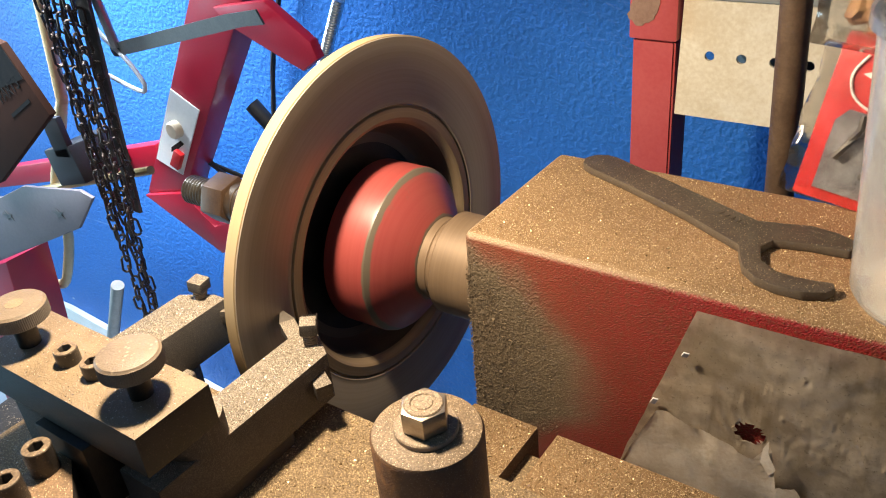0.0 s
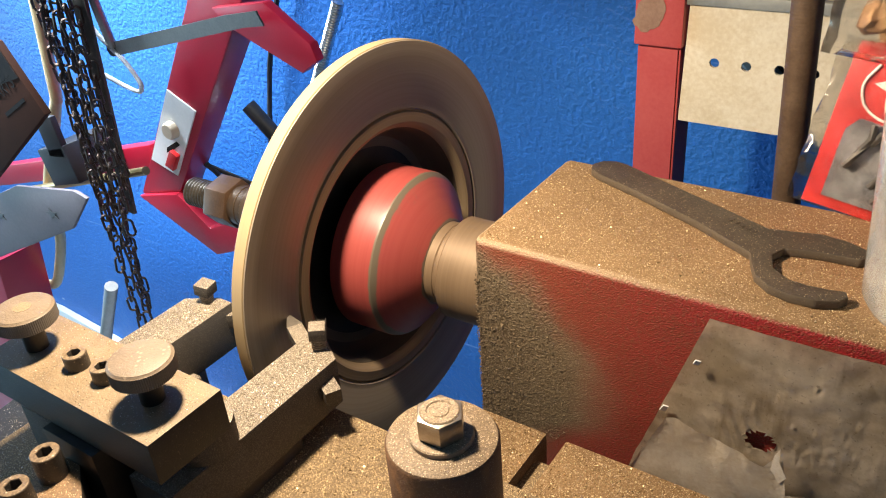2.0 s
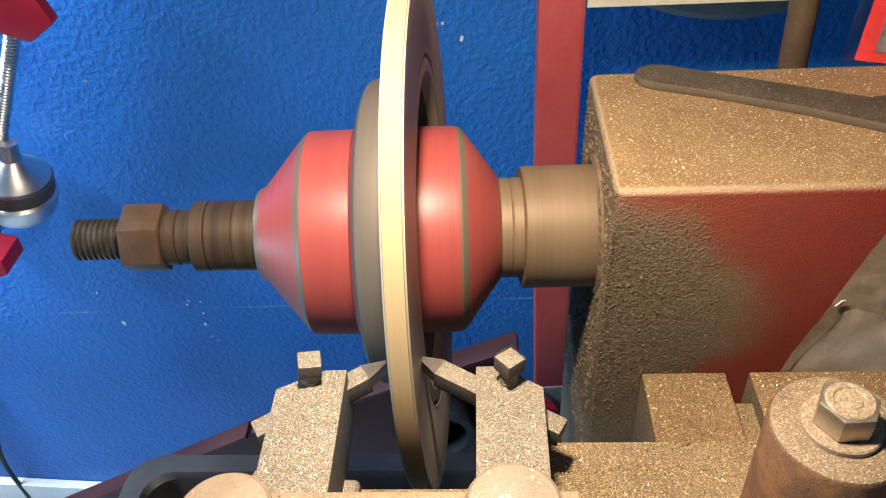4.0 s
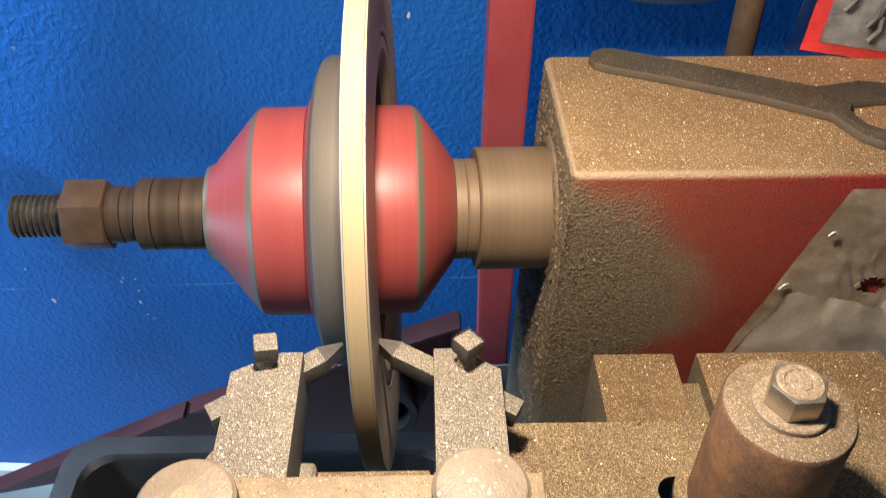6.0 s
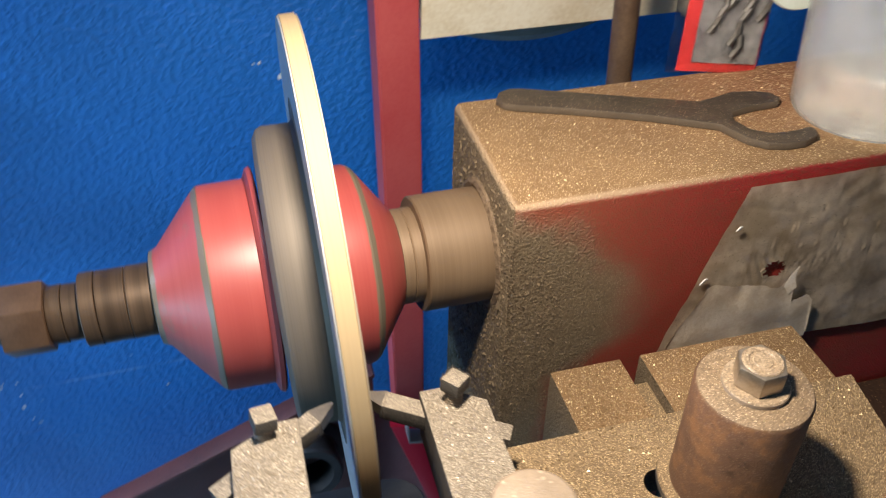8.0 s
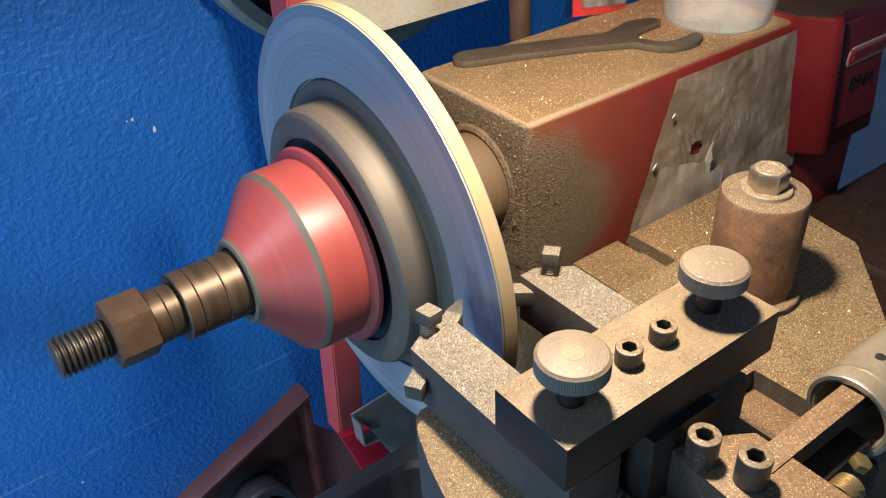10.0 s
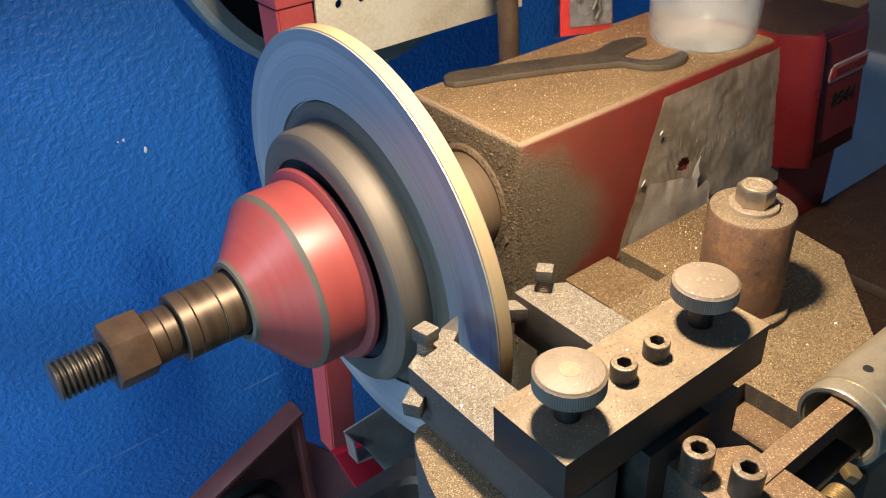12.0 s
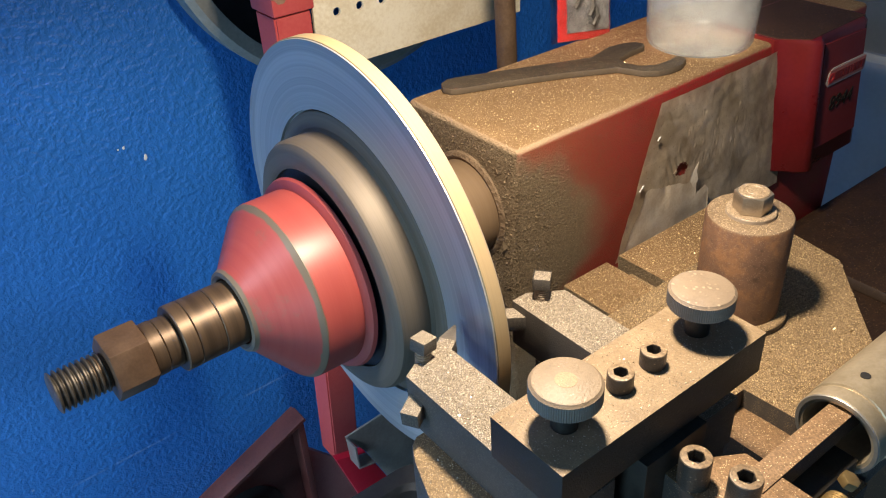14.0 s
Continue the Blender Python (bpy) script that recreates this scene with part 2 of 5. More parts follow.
def clear_plastic(name, colour, rough, trans=0.95):
    m, t, p = nodes_of(name)
    pos = where_xyz(t)[0]
    n = noise_tex(t, 35, 4, 0.6, pos)
    t.links.new(mix(t, ramp(t, n.outputs[0], 0.4, 0.7), colour, tuple(c * 0.8 for c in colour)), p.inputs["Base Color"])
    p.inputs["Transmission Weight"].default_value = trans
    t.links.new(calc(t, "ADD", rough, calc(t, "MULTIPLY", n.outputs[0], 0.2)), p.inputs["Roughness"])
    p.inputs["IOR"].default_value = 1.3
    bump(t, p, n.outputs[0], 0.3, 0.002)
    return m


def stained_sheet(name):
    """Greasy varnished sheet: tan stains running down it, fine scratches, a satin film."""
    m, t, p = nodes_of(name)
    pos, xyz, nrm = where_xyz(t)
    c = t.nodes.new("ShaderNodeCombineXYZ")
    t.links.new(calc(t, "MULTIPLY", xyz[0], 95.0), c.inputs[0])
    t.links.new(calc(t, "MULTIPLY", xyz[2], 14.0), c.inputs[2])
    run, blot, fine = noise_tex(t, 1.0, 4, 0.6, c.outputs[0]), noise_tex(t, 30, 5, 0.7, pos), noise_tex(t, 500, 3, 0.6, pos)
    col = mix(t, ramp(t, blot.outputs[0], 0.32, 0.68), (0.44, 0.36, 0.255), (0.68, 0.6, 0.485))
    col = mix(t, calc(t, "MULTIPLY", ramp(t, run.outputs[0], 0.5, 0.75), 0.55), col, (0.27, 0.2, 0.12))
    col = mix(t, calc(t, "MULTIPLY", ramp(t, fine.outputs[0], 0.6, 0.72), 0.5), col, (0.2, 0.15, 0.1))
    t.links.new(col, p.inputs["Base Color"])
    t.links.new(calc(t, "ADD", 0.24, calc(t, "MULTIPLY", blot.outputs[0], 0.3)), p.inputs["Roughness"])
    bump(t, p, calc(t, "ADD", fine.outputs[0], calc(t, "MULTIPLY", blot.outputs[0], 0.7)), 0.2, 0.0007)
    return m


def grains(name, a, b, metal=0.45, rough=0.4):
    """Loose swarf grains, each with a tone of its own."""
    m, t, p = nodes_of(name)
    g = t.nodes.new("ShaderNodeNewGeometry")
    f = calc(t, "POWER", g.outputs["Random Per Island"], 2.0)
    t.links.new(mix(t, f, a, b), p.inputs["Base Color"])
    p.inputs["Roughness"].default_value, p.inputs["Metallic"].default_value = rough, metal
    return m


SWARF_GOLD = grains("golden_swarf", (0.18, 0.112, 0.05), (1.0, 0.8, 0.46))
SWARF_GREY = grains("grey_swarf", (0.3, 0.245, 0.175), (1.0, 0.9, 0.74))
SWARF_CRUST = grains("crust_grains", (0.1, 0.074, 0.045), (0.23, 0.17, 0.102), 0.0, 0.85)
WALL = blue_wall("blue_wall_paint")
CAST = painted_casting("red_casting")
DUSTY_TABLE = dusty_steel("dusty_table", (0.2, 0.135, 0.07), (0.28, 0.195, 0.105), fleck=(0.98, 0.74, 0.42), lo=0.6, scale=1900)
# Crossbar: dark steel sides taken to near black, shade included in the colour.
DUSTY_BAR = dusty_steel("dusty_bar", (0.22, 0.155, 0.09), (0.31, 0.228, 0.138), lo=0.92, scale=1500, rough=0.55, side=(0.014, 0.0125, 0.011), cells=0.3)
DUSTY_GREY = dusty_steel("dusty_holder", (0.2, 0.165, 0.125), (0.27, 0.225, 0.17), fleck=(0.84, 0.74, 0.6), lo=0.5, scale=2300, side=(0.045, 0.04, 0.036))
RUST_POST = surface("rusty_post", (0.2, 0.1, 0.045), (0.3, 0.18, 0.09), 0.7, 0.3, 40, 500, 0.35, 0.0006)
OIL_STEEL = surface("oily_steel", (0.085, 0.05, 0.03), (0.145, 0.088, 0.053), 0.46, 0.4, 60, 600, 0.15, 0.0003)
BLACK_STEEL = surface("black_oxide_steel", (0.02, 0.018, 0.017), (0.05, 0.044, 0.038), 0.5, 0.4, 60, 700, 0.25, 0.0004)
ZINC = surface("zinc_bolt", (0.35, 0.29, 0.22), (0.5, 0.43, 0.34), 0.35, 0.8, 120, 900, 0.2, 0.0003)
WRENCH = dusty_steel("wrench_steel", (0.06, 0.045, 0.031), (0.095, 0.07, 0.046), fleck=(0.7, 0.56, 0.36), lo=0.88, scale=1500, rough=0.45, side=(0.07, 0.055, 0.04))
DISC = turned("machined_iron", (0.36, 0.365, 0.37), (0.52, 0.52, 0.52), 0.48, 0.5, 700, 0.5)
# The same iron as DISC, browned to carry the warm reflected light.
DISC_WARM_LIT = turned("warm_lit_machined_iron", (0.3, 0.25, 0.19), (0.4, 0.34, 0.265), 0.46, 0.45, 700, 0.5)
DISC_RIM = turned("disc_rim_iron", (0.36, 0.265, 0.145), (0.43, 0.325, 0.185), 0.75, 0.1, 1200, 0.0)
DISC_HAT = turned("disc_hat_iron", (0.12, 0.1, 0.08), (0.18, 0.15, 0.118), 0.6, 0.3, 500, 0.0)
INNER_RING = turned("disc_inner_ring", (0.3, 0.215, 0.125), (0.4, 0.3, 0.19), 0.5, 0.3, 900, 0.0)
SLEEVE = turned("arbor_sleeve", (0.17, 0.115, 0.068), (0.23, 0.16, 0.098), 0.55, 0.25, 400, 0.0)
ARBOR = turned("arbor_steel", (0.055, 0.037, 0.025), (0.15, 0.1, 0.062), 0.42, 0.5, 160, 0.2)
CUP_L = worn_red("clamping_cup_outer", ((-0.1465, 0.003), (-0.1155, 0.0024)))
CUP_R = worn_red("clamping_cup_inner", ((-0.021, 0.0028), (0.003, 0.002)))
RED = surface("red_enamel", (0.36, 0.008, 0.025), (0.43, 0.014, 0.034), 0.35, 0.0, 8, 300, 0.1, 0.0005)
RED_POST = surface("faded_red_paint", (0.38, 0.045, 0.05), (0.46, 0.085, 0.08), 0.5, 0.0, 12, 300, 0.12, 0.0005)
RUST_RED = surface("rusty_red_primer", (0.055, 0.016, 0.015), (0.12, 0.033, 0.028), 0.55, 0.1, 14, 250, 0.25, 0.001)
CREAM = surface("stained_cream_paint", (0.6, 0.51, 0.36), (0.76, 0.7, 0.56), 0.5, 0.0, 14, 260, 0.1, 0.0006, var=0.3)
GALV = surface("galvanised_steel", (0.3, 0.29, 0.27), (0.42, 0.41, 0.38), 0.45, 0.7, 45, 300, 0.1, 0.0004)
CHROME = surface("chrome", (0.6, 0.6, 0.59), (0.72, 0.72, 0.71), 0.32, 1.0, 30, 200, 0.03, 0.0002)
NOTICE = stained_sheet("grimy_notice_sheet")
PAPER = surface("torn_paper", (0.72, 0.63, 0.5), (0.88, 0.82, 0.72), 0.75, 0.0, 60, 420, 0.3, 0.0008, var=0.35)
WHITE = surface("white_paint", (0.7, 0.7, 0.68), (0.8, 0.8, 0.78), 0.5, 0.0, 20, 200, 0.1, 0.0005)
GREY = surface("grey_cast_metal", (0.22, 0.23, 0.22), (0.34, 0.35, 0.33), 0.55, 0.4, 20, 200, 0.2, 0.0008)
RUBBER = surface("black_rubber", (0.012, 0.012, 0.013), (0.03, 0.03, 0.032), 0.55, 0.0, 30, 300, 0.15, 0.0005)
TRAY = surface("dark_plastic_tray", (0.015, 0.016, 0.018), (0.034, 0.036, 0.038), 0.45, 0.0, 20, 250, 0.2, 0.0008)
CHAIN = surface("rusty_chain", (0.05, 0.035, 0.03), (0.13, 0.085, 0.06), 0.5, 0.7, 60, 500, 0.25, 0.0006)
CARD = surface("brown_cardboard", (0.045, 0.017, 0.01), (0.062, 0.026, 0.016), 0.9, 0.0, 12, 300, 0.15, 0.0006, spec=0.1)
# White sheet toned down to grey-lilac, shade mixed into the colour.
SHEET_SHADED = surface("shaded_white_sheet", (0.14, 0.11, 0.115), (0.2, 0.16, 0.168), 0.6, 0.0, 14, 220, 0.1, 0.0006)
INK = surface("black_ink", (0.012, 0.011, 0.011), (0.03, 0.026, 0.024), 0.85, 0.0, 60, 500, 0.0, spec=0.08)
SWITCH_RED = surface("red_switch", (0.5, 0.012, 0.015), (0.6, 0.02, 0.02), 0.35, 0.0, 60, 500, 0.0)
IVORY = surface("ivory_plastic", (0.62, 0.5, 0.36), (0.7, 0.58, 0.43), 0.4, 0.0, 60, 500, 0.0)
FLOOR = surface("painted_concrete", (0.3, 0.35, 0.4), (0.42, 0.47, 0.51), 0.55, 0.0, 6, 120, 0.2, 0.001)
PLASTER = surface("grey_plaster", (0.35, 0.38, 0.42), (0.45, 0.48, 0.52), 0.8, 0.0, 6, 120, 0.2, 0.001)
ROD = surface("brown_conduit", (0.08, 0.05, 0.032), (0.15, 0.1, 0.062), 0.55, 0.3, 60, 400, 0.2, 0.0006)
YELLOW = surface("aged_yellow_pipe", (0.5, 0.36, 0.18), (0.6, 0.46, 0.26), 0.5, 0.0, 20, 200, 0.1)
CARD_RED = surface("red_card", (0.38, 0.02, 0.021), (0.45, 0.03, 0.028), 0.35, 0.0, 60, 500, 0.0)
BRASS = surface("worn_brass", (0.4, 0.27, 0.11), (0.5, 0.36, 0.17), 0.4, 0.8, 80, 500, 0.2, 0.0004)
BOLT_DIRTY = dusty_steel("dirty_bolt", (0.3, 0.22, 0.14), (0.42, 0.33, 0.23), lo=0.8, scale=1200, rough=0.45, side=(0.22, 0.18, 0.14))
TUB = clear_plastic("cloudy_plastic", (0.88, 0.9, 0.9), 0.1, 0.9)
FILM = clear_plastic("clear_film", (0.98, 0.97, 0.95), 0.0, 1.0)


# ---------------------------------------------------------------- mesh tools
def root_of(ob):
    while ob.parent is not None:
        ob = ob.parent
    return ob


def finish(bm, name, material, origin, sharp=32.0):
    bmesh.ops.recalc_face_normals(bm, faces=bm.faces[:])
    bmesh.ops.translate(bm, verts=bm.verts[:], vec=-Vector(origin))
    me = bpy.data.meshes.new(name)
    bm.to_mesh(me)
    bm.free()
    me.materials.append(material)
    me.polygons.foreach_set("use_smooth", [True] * len(me.polygons))
    me.set_sharp_from_angle(angle=radians(sharp))
    return me


def thing(name, where, label, category, group="", kind=""):
    """A thing that parts hang from."""
    ob = new(name)
    ob.empty_display_size = 0.02
    ob.location = where
    return tagged(ob, label, category, group, kind)


def part(name, bm, material, parent, label="", sharp=32.0):
    ob = new(name, finish(bm, name, material, root_of(parent).location, sharp))
    ob.parent = parent
    return tagged(ob, label)


def solid(name, bm, material, where, label, category, group="", kind="", sharp=32.0):
    """A thing of one mesh."""
    ob = new(name, finish(bm, name, material, where, sharp))
    ob.location = where
    return tagged(ob, label, category, group, kind)


def box(x0, x1, y0, y1, z0, z1, bevel=0.0, seg=2):
    bm = bmesh.new()
    bmesh.ops.create_cube(bm, size=1)
    bmesh.ops.transform(bm, verts=bm.verts[:], matrix=Matrix.LocRotScale(((x0 + x1) / 2, (y0 + y1) / 2, (z0 + z1) / 2), None, (x1 - x0, y1 - y0, z1 - z0)))
    if bevel:
        bmesh.ops.bevel(bm, geom=bm.edges[:], offset=bevel, segments=seg, profile=0.6, affect="EDGES")
    return bm


AXES = {"x": ((1, 0, 0), (0, 1, 0), (0, 0, 1)), "y": ((0, 1, 0), (0, 0, 1), (1, 0, 0)), "z": ((0, 0, 1), (1, 0, 0), (0, 1, 0))}


def revolve(profile, centre, axis="x", seg=96, frame_of=None):
    """Surface of revolution: profile of (along, radius), closed at the ends where the radius is above nought."""
    bm = bmesh.new()
    a, u, v = [Vector(q) for q in (frame_of or AXES[axis])]
    centre = Vector(centre)
    rings = []
    for s, r in profile:
        if r < 1e-6:
            rings.append([bm.verts.new(centre + a * s)])
        else:
            rings.append([bm.verts.new(centre + a * s + (u * math.cos(k * math.tau / seg) + v * math.sin(k * math.tau / seg)) * r) for k in range(seg)])
    for p, q in zip(rings, rings[1:]):
        for k in range(seg):
            l = (k + 1) % seg
            if len(p) == 1:
                bm.faces.new((p[0], q[l], q[k]))
            elif len(q) == 1:
                bm.faces.new((p[k], p[l], q[0]))
            else:
                bm.faces.new((p[k], p[l], q[l], q[k]))
    for ring in (rings[0], rings[-1]):
        if len(ring) > 1:
            bm.faces.new(ring)
    return bm


def ring_of(profile, centre, axis="x", seg=96):
    """A revolved body whose profile is a closed loop (a ring with a hole)."""
    bm = revolve(list(profile) + [profile[0]], centre, axis, seg)
    bm.faces.ensure_lookup_table()
    caps = [f for f in bm.faces if len(f.verts) == seg and seg > 4]
    bmesh.ops.delete(bm, geom=caps, context="FACES_ONLY")
    bmesh.ops.remove_doubles(bm, verts=bm.verts[:], dist=1e-6)
    return bm


def prism(outline, lo, hi, axis="z", bevel=0.0, seg=2, holes=()):
    """An outline (two coordinates in the plane across the axis: xy, xz or yz) made thick from lo to hi."""
    def place(p, h):
        return {"z": (p[0], p[1], h), "y": (p[0], h, p[1]), "x": (h, p[0], p[1])}[axis]
    bm = bmesh.new()
    loops = [[bm.verts.new(place(p, lo)) for p in loop] for loop in (outline, *holes)]
    if holes:
        edges = [bm.edges.new((l[k], l[(k + 1) % len(l)])) for l in loops for k in range(len(l))]
        bmesh.ops.triangle_fill(bm, use_beauty=True, edges=edges)
    else:
        bm.faces.new(loops[0])
    ext = bmesh.ops.extrude_face_region(bm, geom=bm.faces[:])
    d = Vector(place((0, 0), hi)) - Vector(place((0, 0), lo))
    bmesh.ops.translate(bm, verts=[g for g in ext["geom"] if isinstance(g, bmesh.types.BMVert)], vec=d)
    bmesh.ops.recalc_face_normals(bm, faces=bm.faces[:])
    if bevel:
        sharp = [e for e in bm.edges if len(e.link_faces) == 2 and e.calc_face_angle() > 0.35]
        bmesh.ops.bevel(bm, geom=sharp, offset=bevel, segments=seg, profile=0.6, affect="EDGES")
    return bm


def round_points(centre, radius, n, start=0.0, turn=math.tau):
    return [(centre[0] + radius * math.cos(start + turn * k / n), centre[1] + radius * math.sin(start + turn * k / n)) for k in range(n)]


def tube(points, radius, seg=8, closed=False):
    bm = bmesh.new()
    pts = [Vector(p) for p in points]
    n = len(pts)
    rings, up = [], Vector((0.31, 0.2, 0.93))
    for i, p in enumerate(pts):
        a, b = pts[(i - 1) % n if closed else max(i - 1, 0)], pts[(i + 1) % n if closed else min(i + 1, n - 1)]
        d = (b - a).normalized()
        u = d.cross(up)
        u = (u if u.length > 0.05 else d.orthogonal()).normalized()
        v = d.cross(u)
        rings.append([bm.verts.new(p + (u * math.cos(k * math.tau / seg) + v * math.sin(k * math.tau / seg)) * radius) for k in range(seg)])
    for i in range(n if closed else n - 1):
        p, q = rings[i], rings[(i + 1) % n]
        for k in range(seg):
            bm.faces.new((p[k], p[(k + 1) % seg], q[(k + 1) % seg], q[k]))
    if not closed:
        bm.faces.new(rings[0])
        bm.faces.new(rings[-1])
    return bm


def curve_points(ctrl, steps=8):
    """Catmull-Rom through the control points."""
    c = [Vector(p) for p in ctrl]
    c = [c[0] * 2 - c[1]] + c + [c[-1] * 2 - c[-2]]
    out = []
    for i in range(1, len(c) - 2):
        for k in range(steps):
            t = k / steps
            a, b, d, e = c[i - 1:i + 3]
            out.append(0.5 * ((2 * b) + (d - a) * t + (2 * a - 5 * b + 4 * d - e) * t * t + (3 * b - a - 3 * d + e) * t ** 3))
    return out + [c[-2]]


def turn_all(bm, m):
    bmesh.ops.transform(bm, verts=bm.verts[:], matrix=m)
    return bm


def stick(p, q, w, h, bevel=0.0):
    """A bar of cross-section w by h from p to q, its w side level."""
    p, q = Vector(p), Vector(q)
    d = q - p
    bm = box(0, d.length, -w / 2, w / 2, -h / 2, h / 2, bevel)
    x = d.normalized()
    y = Vector((0, 0, 1)).cross(x).normalized()
    z = x.cross(y)
    m = Matrix((x, y, z)).transposed().to_4x4()
    m.translation = p
    return turn_all(bm, m)


def hexagon(r, n=6, start=0.0):
    return round_points((0, 0), r, n, start)


def thread(centre, r, along0, along1, pitch, axis="x", seg=40, depth=0.0014):
    prof, s = [(along0, 0.0), (along0, r - depth)], along0
    while s < along1 - pitch * 0.5:
        prof += [(s + pitch * 0.25, r), (s + pitch * 0.5, r), (s + pitch * 0.8, r - depth), (s + pitch, r - depth)]
        s += pitch
    return revolve(prof + [(along1, r - depth), (along1, 0.0)], centre, axis, seg)


# ---------------------------------------------------------------- the workshop
CHIPS = ((-0.604, 0.589, 0.0035), (-0.465, 0.633, 0.0020), (-0.466, 0.608, 0.0022), (-0.469, 0.583, 0.0028), (-0.464, 0.555, 0.0020), (-0.627, 0.656, 0.0020), (-0.488, 0.627, 0.0022), (-0.484, 0.635, 0.0020), (-0.055, 1.089, 0.0022), (-0.062, 1.089, 0.0018), (-0.032, 1.068, 0.0030), (-0.048, 0.960, 0.0013), (-0.263, 0.577, 0.0020))


def setting():
    solid("wall_north", box(-3.6, 2.4, 0.55, 0.7, 0.0, 2.7), WALL, (0, 0.55, 0), "blue painted wall with an orange-peel texture and chips", "wall", kind="structure")
    random.seed(21)
    wall = bpy.data.objects["wall_north"]
    for x, z, r in CHIPS:
        bm = lump(r, x * 40)
        for v in bm.verts:
            v.co.y *= 0.15
            v.co.z *= 1.5
        bmesh.ops.translate(bm, verts=bm.verts[:], vec=(x, 0.5502, z))
        part("paint_chip", bm, WHITE, wall)
    # The plaster walls and the ceiling are added to close the room in.
    solid("wall_west", box(-3.75, -3.6, -3.0, 0.7, 0.0, 2.7), PLASTER, (-3.6, -1, 0), "added grey plaster wall closing the room", "wall", kind="structure")
    solid("wall_east", box(2.4, 2.55, -3.0, 0.7, 0.0, 2.7), PLASTER, (2.4, -1, 0), "added grey plaster wall closing the room", "wall", kind="structure")
    solid("wall_south", box(-3.6, 2.4, -3.15, -3.0, 0.0, 2.7), PLASTER, (0, -3, 0), "added grey plaster wall closing the room", "wall", kind="structure")
    solid("floor", box(-3.75, 2.55, -3.15, 0.7, -0.1, 0.0), FLOOR, (0, 0, 0), "pale painted concrete floor", "floor", kind="structure")
    solid("ceiling", box(-3.75, 2.55, -3.15, 0.7, 2.7, 2.8), PLASTER, (0, 0, 2.7), "added grey plaster ceiling closing the room", "ceiling", kind="structure")
    solid("baseboard", prism([(-3.6, 0.0), (-0.5, 0.0), (-0.5, 0.13), (-0.8, 0.155), (-1.775, 0.25), (-3.6, 0.25)], 0.53, 0.549, "y", 0.003), WHITE, (-1.5, 0.54, 0), "white painted baseboard strip", "baseboard", kind="structure")


AX = (0.0, 0.0, 1.2)
# the arbor's true line: through its threaded end, slightly turned towards the housing
NOSE = Vector((-0.264, 0.0, 1.2))
ARBOR_POSE = Matrix.Translation(NOSE) @ pose(0, 0, 0, 0, 1.75, 2.85) @ Matrix.Translation(-NOSE) @ Matrix.Translation(AX)
DISC_POSE = Matrix.Translation((-0.0438, 0.0078, 1.1955)) @ pose(0, 0, 0, 0, -1.07, -0.72) @ Matrix.Translation((0.0477, 0, 0))


